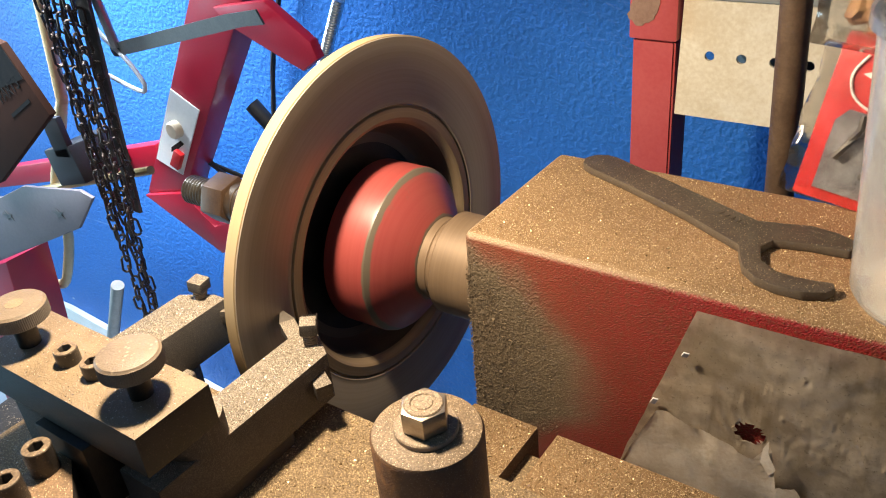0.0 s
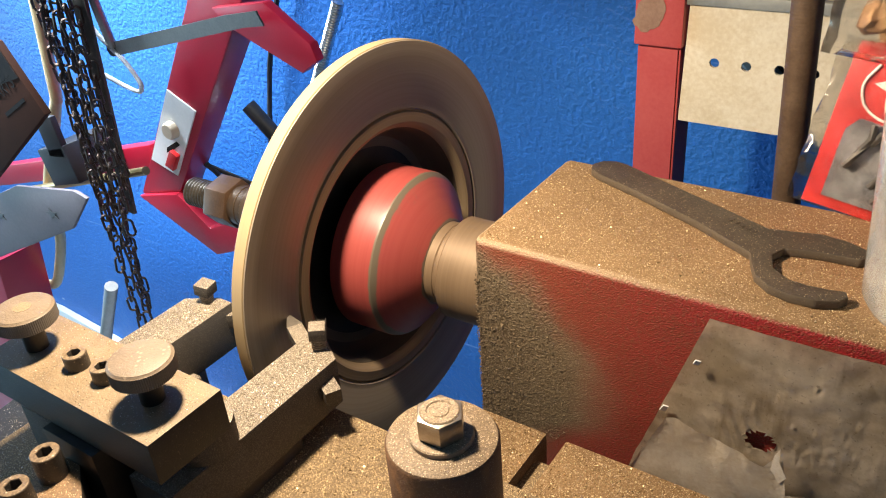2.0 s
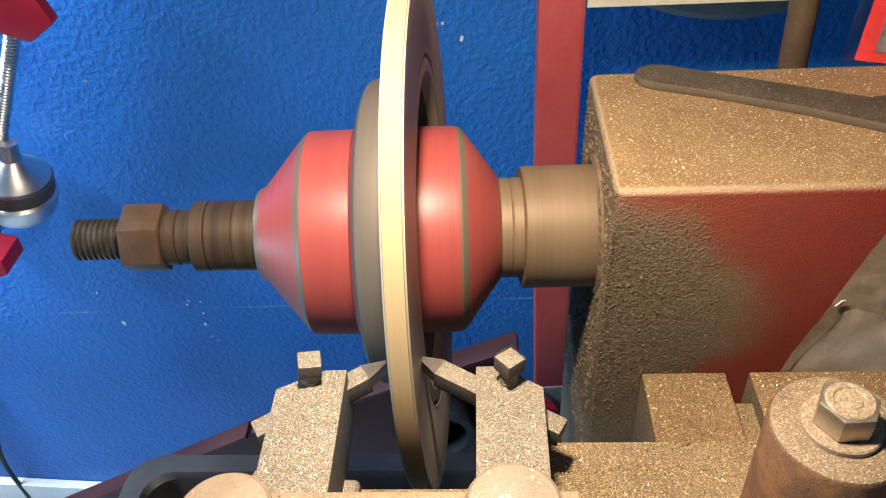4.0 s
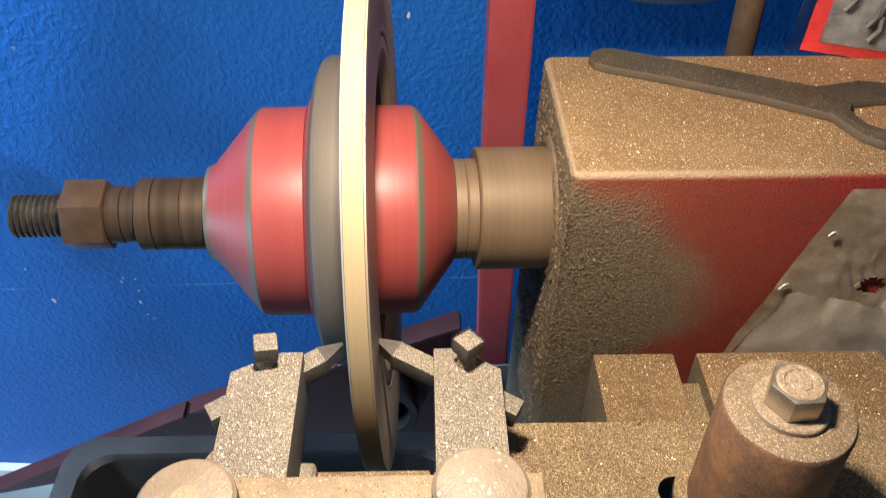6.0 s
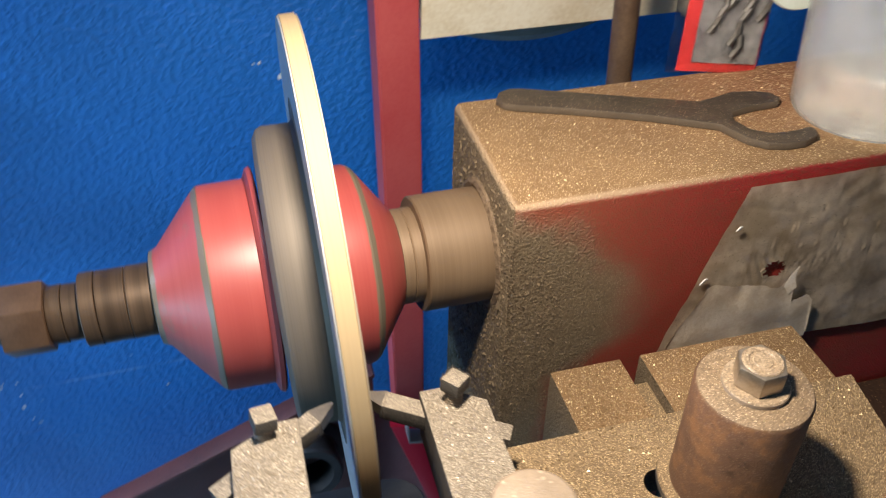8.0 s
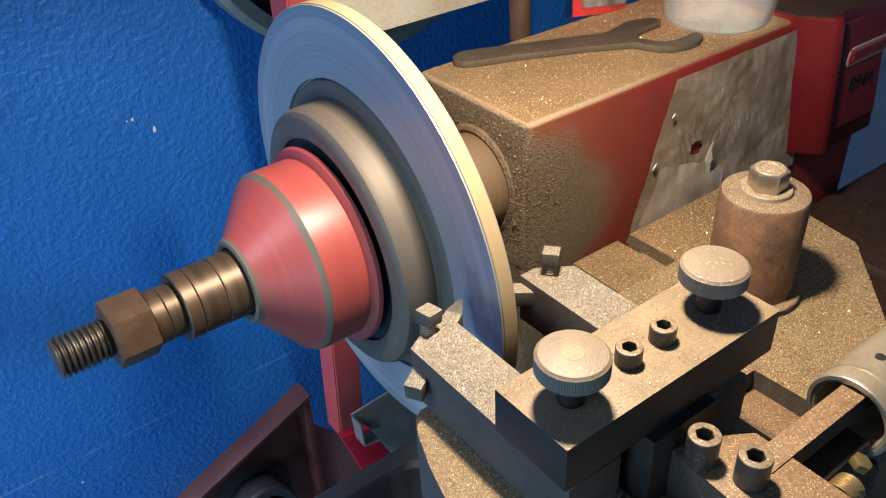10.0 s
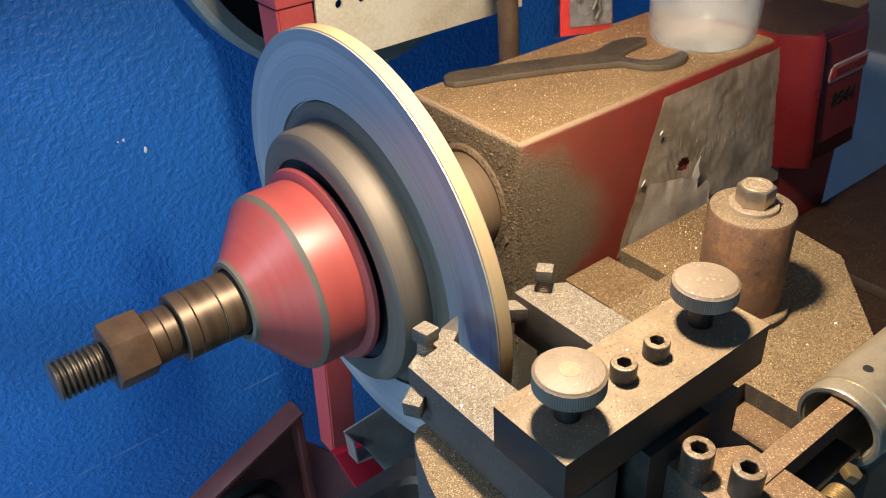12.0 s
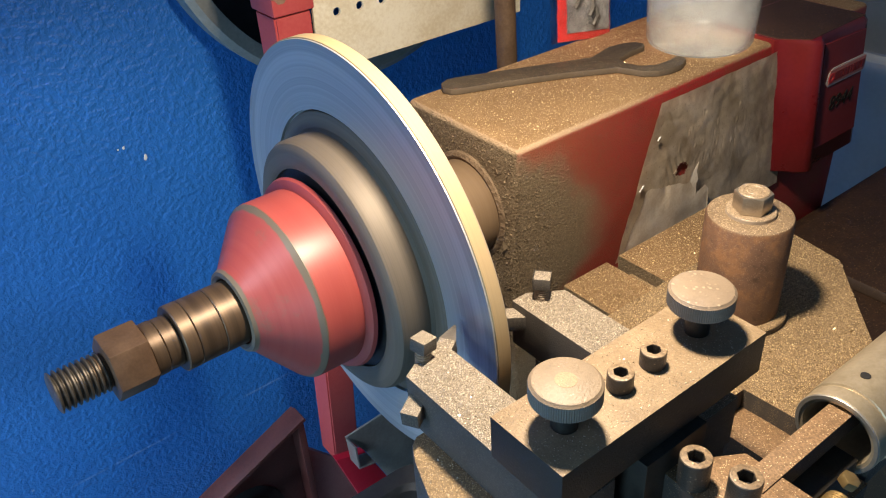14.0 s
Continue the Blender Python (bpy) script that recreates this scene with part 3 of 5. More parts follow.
def housing():
    h = thing("lathe_housing", (0.2, 0.03, 0.95), "red cast machine housing crusted with brown swarf", "brake lathe")
    bm = box(0.063, 0.53, -0.04, 0.093, 0.9, 1.257)
    for v in bm.verts:
        if v.co.z < 1.0:
            v.co.x -= 0.006 if v.co.x < 0.1 else 0
    bmesh.ops.subdivide_edges(bm, edges=bm.edges[:], cuts=1)
    edges = [e for e in bm.edges if e.calc_face_angle(0) > 0.3]
    bmesh.ops.bevel(bm, geom=edges, offset=0.0055, segments=4, profile=0.5, affect="EDGES")
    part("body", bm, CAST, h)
    part("pedestal", box(0.1, 0.52, -0.3, 0.09, 0.0, 0.8999, 0.01), TRAY, h, "dark machine pedestal")
    part("bearing_ring", ring_of([(0.0605, 0.039), (0.0595, 0.0415), (0.061, 0.0445), (0.0655, 0.047), (0.07, 0.0475), (0.07, 0.039)], (0, 0.0165, 1.19), "x", 64), RUST_CRUST, h, "crusted bearing ring")
    # control cover leaning at the far end
    section = [(0.0, 0.02), (0.0, -0.0415), (0.005, -0.0445), (0.0125, -0.056), (0.0165, -0.0625), (0.02, -0.0685), (0.0245, -0.072), (0.0295, -0.072), (0.0335, -0.069), (0.037, -0.066), (0.108, -0.066), (0.1135, -0.0645), (0.116, -0.06), (0.116, 0.02)]
    bm = bmesh.new()
    loops = []
    for z, x0, inset in ((1.12, 0.3935, 0.003), (1.123, 0.393, 0.0), (1.19, 0.3805, 0.0), (1.2565, 0.3685, 0.0), (1.2605, 0.368, 0.003)):
        loops.append([bm.verts.new((x0 + x, y + (inset if y < -0.05 else 0), z)) for x, y in section])
    for p, q in zip(loops, loops[1:]):
        for k in range(len(section)):
            l = (k + 1) % len(section)
            bm.faces.new((p[k], p[l], q[l], q[k]))
    bm.faces.new(loops[0])
    bm.faces.new(loops[-1])
    c = part("control_cover", bm, RED_COVER, h, "dull dark red sheet cover with a rounded corner", 50)
    bm = prism([(0.409, 1.252), (0.478, 1.25), (0.499, 1.142), (0.4255, 1.142)], -0.0675, -0.066, "y", 0.0004, 1)
    part("face_panel", bm, RED_DARK, c, "dark red face panel with a thin border")
    bm = prism([(0.4225, 1.2105), (0.4245, 1.2205), (0.43, 1.2245), (0.4835, 1.2245), (0.4885, 1.2205), (0.4895, 1.2105), (0.486, 1.2065), (0.4265, 1.2065)], -0.0683, -0.0675, "y", 0.0003, 1)
    badge = part("badge", bm, BADGE, c, "white oblong badge with red shapes")
    part("badge_field", box(0.4255, 0.4868, -0.0687, -0.0683, 1.2085, 1.2226), BADGE_PINK, badge, "dull pink field")
    for x0, x1 in ((0.434, 0.442), (0.4425, 0.4475), (0.4485, 0.4535), (0.4545, 0.459), (0.461, 0.4635), (0.4655, 0.469), (0.47, 0.475), (0.476, 0.479), (0.48, 0.4845)):
        part("red_bar", box(x0, x1, -0.0692, -0.0687, 1.2115, 1.2195), RED_DARK, badge)
    part("red_ring", ring_of([(-0.0692, 0.0022), (-0.0692, 0.005), (-0.0687, 0.005), (-0.0687, 0.0022)], (0.4295, 0, 1.215), "y", 24), CARD_RED, badge)
    txt = bpy.data.curves.new("number", "FONT")
    txt.body, txt.size, txt.extrude = "8944", 0.0205, 0.0003
    tmp = new("number", txt)
    deps = bpy.context.evaluated_depsgraph_get()
    me = bpy.data.meshes.new_from_object(tmp.evaluated_get(deps))
    bpy.data.objects.remove(tmp)
    me.materials.clear()
    me.materials.append(INK)
    ob = new("number", me)
    ob.parent = c
    ob.matrix_basis = Matrix.Translation(Vector((0.4365, -0.0682, 1.1795)) - h.location) @ Matrix.Rotation(radians(90), 4, "X")
    tagged(ob, "black printed model number 8944")
    # Thin near-black sheets darken the cover top and the housing top behind it.
    part("dark_top", prism([(0.3715, -0.042), (0.39, -0.064), (0.481, -0.062), (0.482, 0.018), (0.3715, 0.018)], 1.2606, 1.2611, "z"), SLAB, c, "thin dark sheet on the cover top")
    part("dark_patch", prism([(0.378, 0.022), (0.525, 0.022), (0.525, 0.088), (0.36, 0.088), (0.35, 0.07)], 1.2572, 1.2576, "z"), SLAB, h, "thin dark patch on the housing top")
    # the grimy sheet taped on the front
    random.seed(3)
    n = 110
    slits = [(random.uniform(0.235, 0.34), random.gauss(1.19, 0.018), random.uniform(0.0012, 0.0032), random.uniform(0.0003, 0.0009), random.choice((-1, 1, 1))) for k in range(20)]
    bm = bmesh.new()
    grid = []
    for j in range(n + 1):
        row = []
        for i in range(2 * n + 1):
            u, v = i / (2 * n), j / n
            lo, hi = Vector((0.173 + 0.001 * noise.noise((v * 9, 0, 0)), 1.112)), Vector((0.2165, 1.2475))
            left = lo.lerp(hi, v)
            right = Vector((0.415, 1.1)).lerp(Vector((0.389, 1.2495)), v)
            q = left.lerp(right, u)
            w = noise.noise((q.x * 26, q.y * 26, 1.7)) * 0.0016 + noise.noise((q.x * 75, q.y * 95, 4)) * 0.0005 + abs(noise.noise((q.x * 120 + q.y * 60, q.y * 60, 8))) * 0.0005
            dent = sum(0.0004 * math.exp(-(((q.x - a) / s) ** 2 + ((q.y - b) / (s * 1.5)) ** 2)) for a, b, s in ((0.262, 1.207, 0.009), (0.31, 1.185, 0.01)))
            dx, dz = q.x - 0.2515, q.y - 1.1755
            crease = math.exp(-((dx + 0.008) / 0.014) ** 2 - ((dz - 0.002) / 0.011) ** 2)
            dent += crease * 0.0007 * math.sin(dx * 800 + dz * 350) + 0.0007 * math.exp(-((dx - 0.03) / 0.02) ** 2 - (dz / 0.01) ** 2) * noise.noise((dx * 300, dz * 150, 1))
            for sx, sz, sl, sh, sign in slits:
                ex, ez = (q.x - sx) / 0.0011, (q.y - sz) / sl
                if abs(ex) < 2.5 and abs(ez) < 2:
                    dent += sh * (math.exp(-(ex - 0.6) ** 2 - ez * ez) - 0.6 * math.exp(-(ex + 0.7) ** 2 - ez * ez)) * sign
            d = math.hypot(dx / 0.0095, dz / 0.0066)
            bound = 1 + 0.3 * noise.noise((math.cos(math.atan2(dz, dx)) * 2.2, math.sin(math.atan2(dz, dx)) * 2.2, 5))
            if 0.72 * bound < d < bound:
                q = Vector((0.2515 + dx * bound / d, 1.1755 + dz * bound / d))
            row.append(bm.verts.new((q.x, -0.0435 - max(w, -0.0015) - dent, q.y)))
        grid.append(row)
    for j in range(n):
        for i in range(2 * n):
            q = [grid[j][i], grid[j][i + 1], grid[j + 1][i + 1], grid[j + 1][i]]
            c0 = sum((k.co for k in q), Vector()) / 4
            if math.hypot((c0.x - 0.2515) / 0.0095, (c0.z - 1.1755) / 0.0066) < 0.86:
                continue
            bm.faces.new(q)
    bmesh.ops.solidify(bm, geom=bm.faces[:], thickness=0.0006)
    sheet = part("notice_sheet", bm, NOTICE, h, "grimy creased sheet with a torn hole", 60)
    # bare torn paper under the tear
    top = [(0.1735, 1.113), (0.199, 1.174), (0.205, 1.176), (0.224, 1.17), (0.242, 1.167), (0.256, 1.162), (0.261, 1.171), (0.2645, 1.178), (0.267, 1.168), (0.27, 1.146), (0.275, 1.148), (0.28, 1.152), (0.286, 1.146), (0.29, 1.128), (0.292, 1.112)]
    bm = bmesh.new()
    cols = []
    for k in range(61):
        x = 0.1736 + (0.2918 - 0.1736) * k / 60
        a, b = next((p, q) for p, q in zip(top, top[1:]) if p[0] <= x <= q[0])
        z1 = a[1] + (b[1] - a[1]) * (x - a[0]) / (b[0] - a[0]) + 0.0012 * noise.noise((x * 300, 0, 0))
        cols.append([bm.verts.new((x, -0.0482 - 0.0014 * noise.noise((x * 40, z * 40, 3)) - 0.002 * (m / 14) ** 6 * (0.5 + noise.noise((x * 90, 2, 0))), z)) for m, z in ((m, 1.108 + (z1 - 1.108) * m / 14) for m in range(15))])
    for p, q in zip(cols, cols[1:]):
        for m in range(14):
            bm.faces.new((p[m], q[m], q[m + 1], p[m + 1]))
    bmesh.ops.solidify(bm, geom=bm.faces[:], thickness=0.0005)
    part("torn_paper", bm, PAPER, sheet, "pale torn paper flap", 60)
    part("paper_curl", turn_all(prism([(0.0, -0.02), (0.002, 0.0), (0.007, 0.0135), (0.0075, -0.004), (0.015, -0.022), (0.009, -0.034)], -0.0004, 0.0, "y"), pose(0.26, -0.0502, 1.174, 8, 0, -10) @ Matrix.Scale(0.6, 4)), PAPER, sheet, "white curled paper edge")
    for x, z, l in ((0.2131, 1.2187, 0.004), (0.1966, 1.1783, 0.006)):
        part("tape_tab", turn_all(box(-0.0017, 0.0017, -0.0005, 0.0005, -l / 2, l / 2, 0.0003), pose(x, -0.0468, z, 20, 18, 25)), WHITE, sheet, "white tape tab")
    return h


RUST_CRUST = surface("rust_crust", (0.11, 0.075, 0.045), (0.22, 0.155, 0.095), 0.85, 0.0, 60, 350, 0.9, 0.0025)
RED_COVER = surface("dull_red_cover", (0.1, 0.006, 0.008), (0.165, 0.013, 0.014), 0.3, 0.0, 14, 300, 0.15, 0.0005)
BADGE_PINK = surface("pink_badge_field", (0.3, 0.11, 0.1), (0.38, 0.16, 0.14), 0.5, 0.0, 60, 400, 0.0)
BADGE = surface("grey_badge", (0.36, 0.33, 0.31), (0.45, 0.42, 0.4), 0.5, 0.0, 60, 400, 0.0)
THREAD = surface("worn_thread_steel", (0.07, 0.062, 0.054), (0.2, 0.175, 0.145), 0.36, 0.75, 90, 500, 0.2, 0.0003)
RED_DARK = surface("dark_red_panel", (0.13, 0.01, 0.012), (0.18, 0.017, 0.018), 0.5, 0.0, 20, 300, 0.1, 0.0004)


def spindle():
    s = thing("lathe_spindle", AX, "oily steel arbor with threaded end, nut and spacer collars", "spindle")
    part("shaft", revolve([(-0.24, 0.0), (-0.24, 0.0112), (-0.01, 0.0112), (-0.01, 0.0)], AX, "x", 32), ARBOR, s)
    part("threaded_end", thread(AX, 0.0131, -0.264, -0.231, 0.0035, depth=0.0021), THREAD, s, "worn threaded end")
    bm = prism(hexagon(0.0226, 6, 0.17), -0.2318, -0.2072, "x")
    bmesh.ops.bevel(bm, geom=bm.edges[:], offset=0.0016, segments=2, profile=0.6, affect="EDGES")
    part("hex_nut", turn_all(bm, Matrix.Translation((0, 0, 1.2))), OIL_STEEL, s, "brown oiled hexagon nut")
    for a, b, r in ((-0.207, -0.1985, 0.0176), (-0.1983, -0.1888, 0.0172)):
        part("spacer_ring", revolve([(a, 0.0), (a, r - 0.0005), (a + 0.0005, r), (b - 0.0005, r), (b, r - 0.0005), (b, 0.0)], AX, "x", 64), ARBOR, s)
    for a, b, r in ((-0.1885, -0.1795, 0.0223), (-0.1793, -0.1625, 0.0221), (-0.1623, -0.1455, 0.0223)):
        part("spacer_collar", revolve([(a, 0.0), (a, r - 0.0006), (a + 0.0006, r), (b - 0.0004, r), (b, r - 0.0004), (b, 0.0)], AX, "x", 64), ARBOR, s)
    part("sleeve", revolve([(0.0158, 0.0), (0.0158, 0.0375), (0.0168, 0.0386), (0.075, 0.0386), (0.075, 0.0)], AX, "x", 80), SLEEVE, s, "matt brown drive sleeve")
    part("neck", revolve([(-0.012, 0.0), (-0.012, 0.0316), (0.0085, 0.0316), (0.0092, 0.031), (0.01, 0.0316), (0.0157, 0.0316), (0.0157, 0.0)], AX, "x", 80), SLEEVE, s)
    c = thing("clamping_cup", AX, "red enamelled clamping cup with worn grey rims", "adapter cup", "clamping cups")
    part("cone", ring_of([(-0.1462, 0.0236), (-0.1478, 0.026), (-0.147, 0.0285), (-0.1425, 0.0305), (-0.1165, 0.0618), (-0.1142, 0.0635), (-0.112, 0.0565), (-0.139, 0.0236)], AX, "x", 128), CUP_L, c)
    part("drum", ring_of([(-0.1141, 0.0635), (-0.112, 0.0639), (-0.086, 0.0644), (-0.086, 0.057), (-0.1119, 0.0566)], AX, "x", 128), CUP_L, c)
    part("lip", ring_of([(-0.0859, 0.0644), (-0.0835, 0.0702), (-0.081, 0.0714), (-0.08, 0.0702), (-0.08, 0.057), (-0.0859, 0.057)], AX, "x", 128), CUP_L, c, "flared red lip")
    d = thing("clamping_cup", AX, "red enamelled clamping cup with a worn brown rim", "adapter cup", "clamping cups")
    part("cone", ring_of([(0.0022, 0.0318), (0.0015, 0.0333), (-0.0195, 0.0622), (-0.0218, 0.064), (-0.024, 0.0565), (-0.004, 0.0318)], AX, "x", 128), CUP_R, d)
    part("drum", ring_of([(-0.0219, 0.064), (-0.0245, 0.0648), (-0.057, 0.065), (-0.057, 0.057), (-0.0241, 0.0566)], AX, "x", 128), CUP_R, d)
    s.matrix_basis = c.matrix_basis = d.matrix_basis = ARBOR_POSE


def brake_disc():
    b = thing("brake_disc", AX, "solid iron brake disc clamped on the arbor, freshly machined", "brake disc")
    xl, xr, R = -0.0534, -0.042, 0.1578
    part("rim", ring_of([(xl + 0.0008, R - 0.0008), (xl + 0.0012, R), (xr - 0.0012, R), (xr - 0.0008, R - 0.0008), (xr - 0.0008, R - 0.003), (xl + 0.0008, R - 0.003)], AX, "x", 200), DISC_RIM, b, "tan oxidised outer rim")
    mid = (xl + xr) / 2
    part("friction_ring", ring_of([(xl, 0.1095), (xl, R - 0.001), (xl + 0.0008, R - 0.0008), (mid, R - 0.0008), (mid, 0.1085), (-0.05, 0.1085), (-0.05, 0.1095)], AX, "x", 200), DISC, b, "machined steel-grey friction ring")
    part("friction_ring", ring_of([(mid + 0.00002, R - 0.0008), (xr - 0.0008, R - 0.0008), (xr, R - 0.001), (xr, 0.1135), (xr - 0.0003, 0.113), (xr - 0.0003, 0.1087), (xr - 0.0012, 0.108), (mid + 0.00002, 0.108)], AX, "x", 200), DISC_WARM_LIT, b, "friction ring on the housing side, warm light in its colour")
    part("hat", ring_of([(-0.078, 0.0755), (-0.0795, 0.079), (-0.0792, 0.088), (-0.0765, 0.0928), (-0.073, 0.0946), (-0.0558, 0.0946), (-0.0534, 0.0965), (-0.0532, 0.1062), (-0.0522, 0.1078), (-0.0495, 0.1078), (-0.0495, 0.093), (-0.052, 0.0925), (-0.068, 0.0875), (-0.072, 0.083), (-0.072, 0.0755)], AX, "x", 160), DISC_HAT, b, "brown oxidised hat")
    part("inner_ring", ring_of([(-0.0494, 0.0932), (-0.0494, 0.1078), (xr - 0.003, 0.1078), (xr - 0.003, 0.1066), (xr - 0.0008, 0.1055), (xr - 0.0008, 0.0985), (xr - 0.003, 0.0952)], AX, "x", 160), INNER_RING, b, "tan inner ring round the dark hub opening")
    part("hub_web", ring_of([(-0.0755, 0.0335), (-0.0755, 0.0756), (-0.0726, 0.0756), (-0.0726, 0.0335)], AX, "x", 96), BLACK_STEEL, b, "dark hub face")
    b.matrix_basis = DISC_POSE


def knob(x, y, centre_mark):
    r, top = 0.0164, 1.279
    seg = 190
    bm = bmesh.new()
    prof = [(top - 0.0105, r - 0.0015, 0), (top - 0.0095, r - 0.0002, 1), (top - 0.0016, r - 0.0002, 1), (top - 0.0012, r - 0.0006, 0), (top - 0.0003, r - 0.0013, 0), (top, r - 0.0021, 0)]
    rings = []
    for z, rr, k in prof:
        rings.append([bm.verts.new((x + (rr + (0.0003 if (i % 2 and k) else 0)) * math.cos(i * math.tau / seg), y + (rr + (0.0003 if (i % 2 and k) else 0)) * math.sin(i * math.tau / seg), z)) for i in range(seg)])
    for p, q in zip(rings, rings[1:]):
        for i in range(seg):
            bm.faces.new((p[i], p[(i + 1) % seg], q[(i + 1) % seg], q[i]))
    bm.faces.new(rings[0])
    bm.faces.new(rings[-1])
    ob = part("thumb_knob", bm, DUSTY_KNOB if centre_mark else BLOTCHED_KNOB, cutter, "knurled steel thumb knob dusted with swarf", 25)
    part("stem", revolve([(1.2522, 0.0), (1.2522, 0.0062), (1.269, 0.0062), (1.269, 0.0)], (x, y, 0), "z", 32), BLACK_STEEL, ob)
    if centre_mark:
        part("stud_end", revolve([(1.2785, 0.0), (1.2785, 0.0052), (1.2791, 0.005), (1.2792, 0.0)], (x, y, 0), "z", 40), DUSTY_BAR, ob)


def socket_screw(x, y, z_top, height, r, parent, z_seat):
    bm = bmesh.new()
    n = 48
    loops = []
    for rr, z, hexed in ((r, z_top - height, 0), (r, z_top - 0.0008, 0), (r - 0.0003, z_top - 0.0002, 0), (r - 0.0009, z_top, 0), (r * 0.6, z_top, 1), (r * 0.56, z_top - 0.0005, 1), (r * 0.56, z_top - height * 0.9, 1)):
        loop = []
        for k in range(n):
            a = k * math.tau / n
            q = math.cos(math.pi / 6) / math.cos((a + 0.2) % (math.pi / 3) - math.pi / 6) if hexed else 1.0
            loop.append(bm.verts.new((x + rr * q * math.cos(a), y + rr * q * math.sin(a), z)))
        loops.append(loop)
    for p, q in zip(loops, loops[1:]):
        for k in range(n):
            bm.faces.new((p[k], p[(k + 1) % n], q[(k + 1) % n], q[k]))
    bm.faces.new(loops[0])
    ob = part("socket_screw", bm, BOLT_BLACK, parent, "black hexagon socket cap screw", 25)
    # Floor coloured black: the dark of the recess is put into it.
    part("socket_floor", revolve([(z_top - height, 0.0), (z_top - height, r * 0.9), (z_top - 0.0065, r * 0.9), (z_top - 0.0065, 0.0)], (x, y, 0), "z", 24), RUBBER, ob)


DUSTY_KNOB = dusty_steel("dusty_knob", (0.17, 0.128, 0.086), (0.225, 0.173, 0.12), fleck=(0.5, 0.4, 0.29), lo=0.95, scale=900, rough=0.5, side=(0.12, 0.105, 0.088), cells=0.12)
BLOTCHED_KNOB = dusty_steel("blotched_knob", (0.17, 0.128, 0.09), (0.22, 0.17, 0.12), fleck=(0.38, 0.3, 0.22), lo=0.76, scale=480, rough=0.5, side=(0.11, 0.096, 0.08), cells=0.1)
BOLT_BLACK = dusty_steel("dusty_black_screw", (0.2, 0.14, 0.085), (0.28, 0.2, 0.12), lo=0.88, scale=800, rough=0.42, side=(0.032, 0.027, 0.023))


def tool_holder(x0, x1, y_back, top, chamfer, bit_back, bit_tip, screw, name):
    """One arm of the twin cutter with its tool bit and clamping screw."""
    if chamfer > 0:
        outline = [(x0, y_back), (x0 + 0.012, y_back), (x1, y_back - 0.014), (x1, -0.262), (x0, -0.262)]
    else:
        outline = [(x0, y_back - 0.012), (x0 + 0.019, y_back - 0.0015), (x0 + 0.023, y_back), (x1, y_back), (x1, -0.262), (x0, -0.262)]
    arm = part("holder_arm", prism(outline, top - 0.034, top, "z", 0.0009, 2), DUSTY_GREY, cutter, "grey steel tool holder arm under fine swarf")
    lower = (x0 - 0.001, x0 + 0.03) if chamfer > 0 else (x1 - 0.03, x1 + 0.0075)
    part("pivot_plate", box(lower[0], lower[1], -0.262, -0.168, top - 0.054, top - 0.03, 0.004, 3), DUSTY_GREY, arm)
    p, q = Vector(bit_back), Vector(bit_tip)
    d = (q - p).normalized()
    bit = part("tool_bit", stick(p, q - d * 0.011, 0.0105, 0.0105, 0.0008), DUSTY_GREY, arm, "square tool bit")
    side = Vector((0, 0, 1)).cross(d).normalized()
    bm = bmesh.new()
    e = q - d * 0.0125
    loop = [e + side * 0.0055, e - side * 0.0055, q - side * 0.0008, q + side * 0.0008]
    lowz, highz = Vector((0, 0, -0.003)), Vector((0, 0, 0.0052))
    vs = [bm.verts.new(w + highz) for w in loop] + [bm.verts.new(w + lowz - d * 0.001) for w in loop]
    for f in ((0, 1, 2, 3), (7, 6, 5, 4), (0, 4, 5, 1), (1, 5, 6, 2), (2, 6, 7, 3), (3, 7, 4, 0)):
        bm.faces.new([vs[k] for k in f])
    part("carbide_insert", bm, INSERT, bit, "pointed carbide insert")
    x, y, z, turn, lean = screw
    m = pose(x, y, top, 0, lean, turn)
    bolt = part("clamp_screw", turn_all(thread((0, 0, 0), 0.0047, -0.004, z - top - 0.008, 0.0017, "z", 28, 0.0009), m), BOLT_DIRTY, arm, "threaded clamping screw")
    part("screw_head", turn_all(box(-0.0056, 0.0056, -0.0056, 0.0056, z - top - 0.0085, z - top, 0.0012), m), DUSTY_GREY, bolt, "square screw head capped with swarf")
    if chamfer > 0:
        part("swarf_fringe", fringe(m, z - top, 0.005), DUSTY_GREY, bolt, "bristling fringe of swarf")


def fringe(m, top, half):
    """Short upright swarf needles along the rim of a square screw head."""
    random.seed(4)
    bm = bmesh.new()
    for k in range(26):
        u = -half + 2 * half * (k % 13) / 12
        px, py = (u, half) if k < 13 else (half, u)
        h, w = random.uniform(0.0012, 0.0028), 0.0006
        base = [bm.verts.new((px + a * w, py + b * w, top - 0.0015)) for a, b in ((-1, -1), (1, -1), (1, 1), (-1, 1))]
        tip = bm.verts.new((px + random.uniform(-0.0004, 0.0006), py + random.uniform(-0.0004, 0.0006), top + h * 0.7))
        for i in range(4):
            bm.faces.new((base[i], base[(i + 1) % 4], tip))
        bm.faces.new(base[::-1])
    return turn_all(bm, m)


INSERT = surface("carbide", (0.16, 0.14, 0.12), (0.3, 0.26, 0.21), 0.35, 0.6, 120, 900, 0.3, 0.0004)

cutter = thing("twin_cutter", (-0.045, -0.2, 1.163), "twin cutter head with crossbar, two tool arms and knobs", "cutting tool")


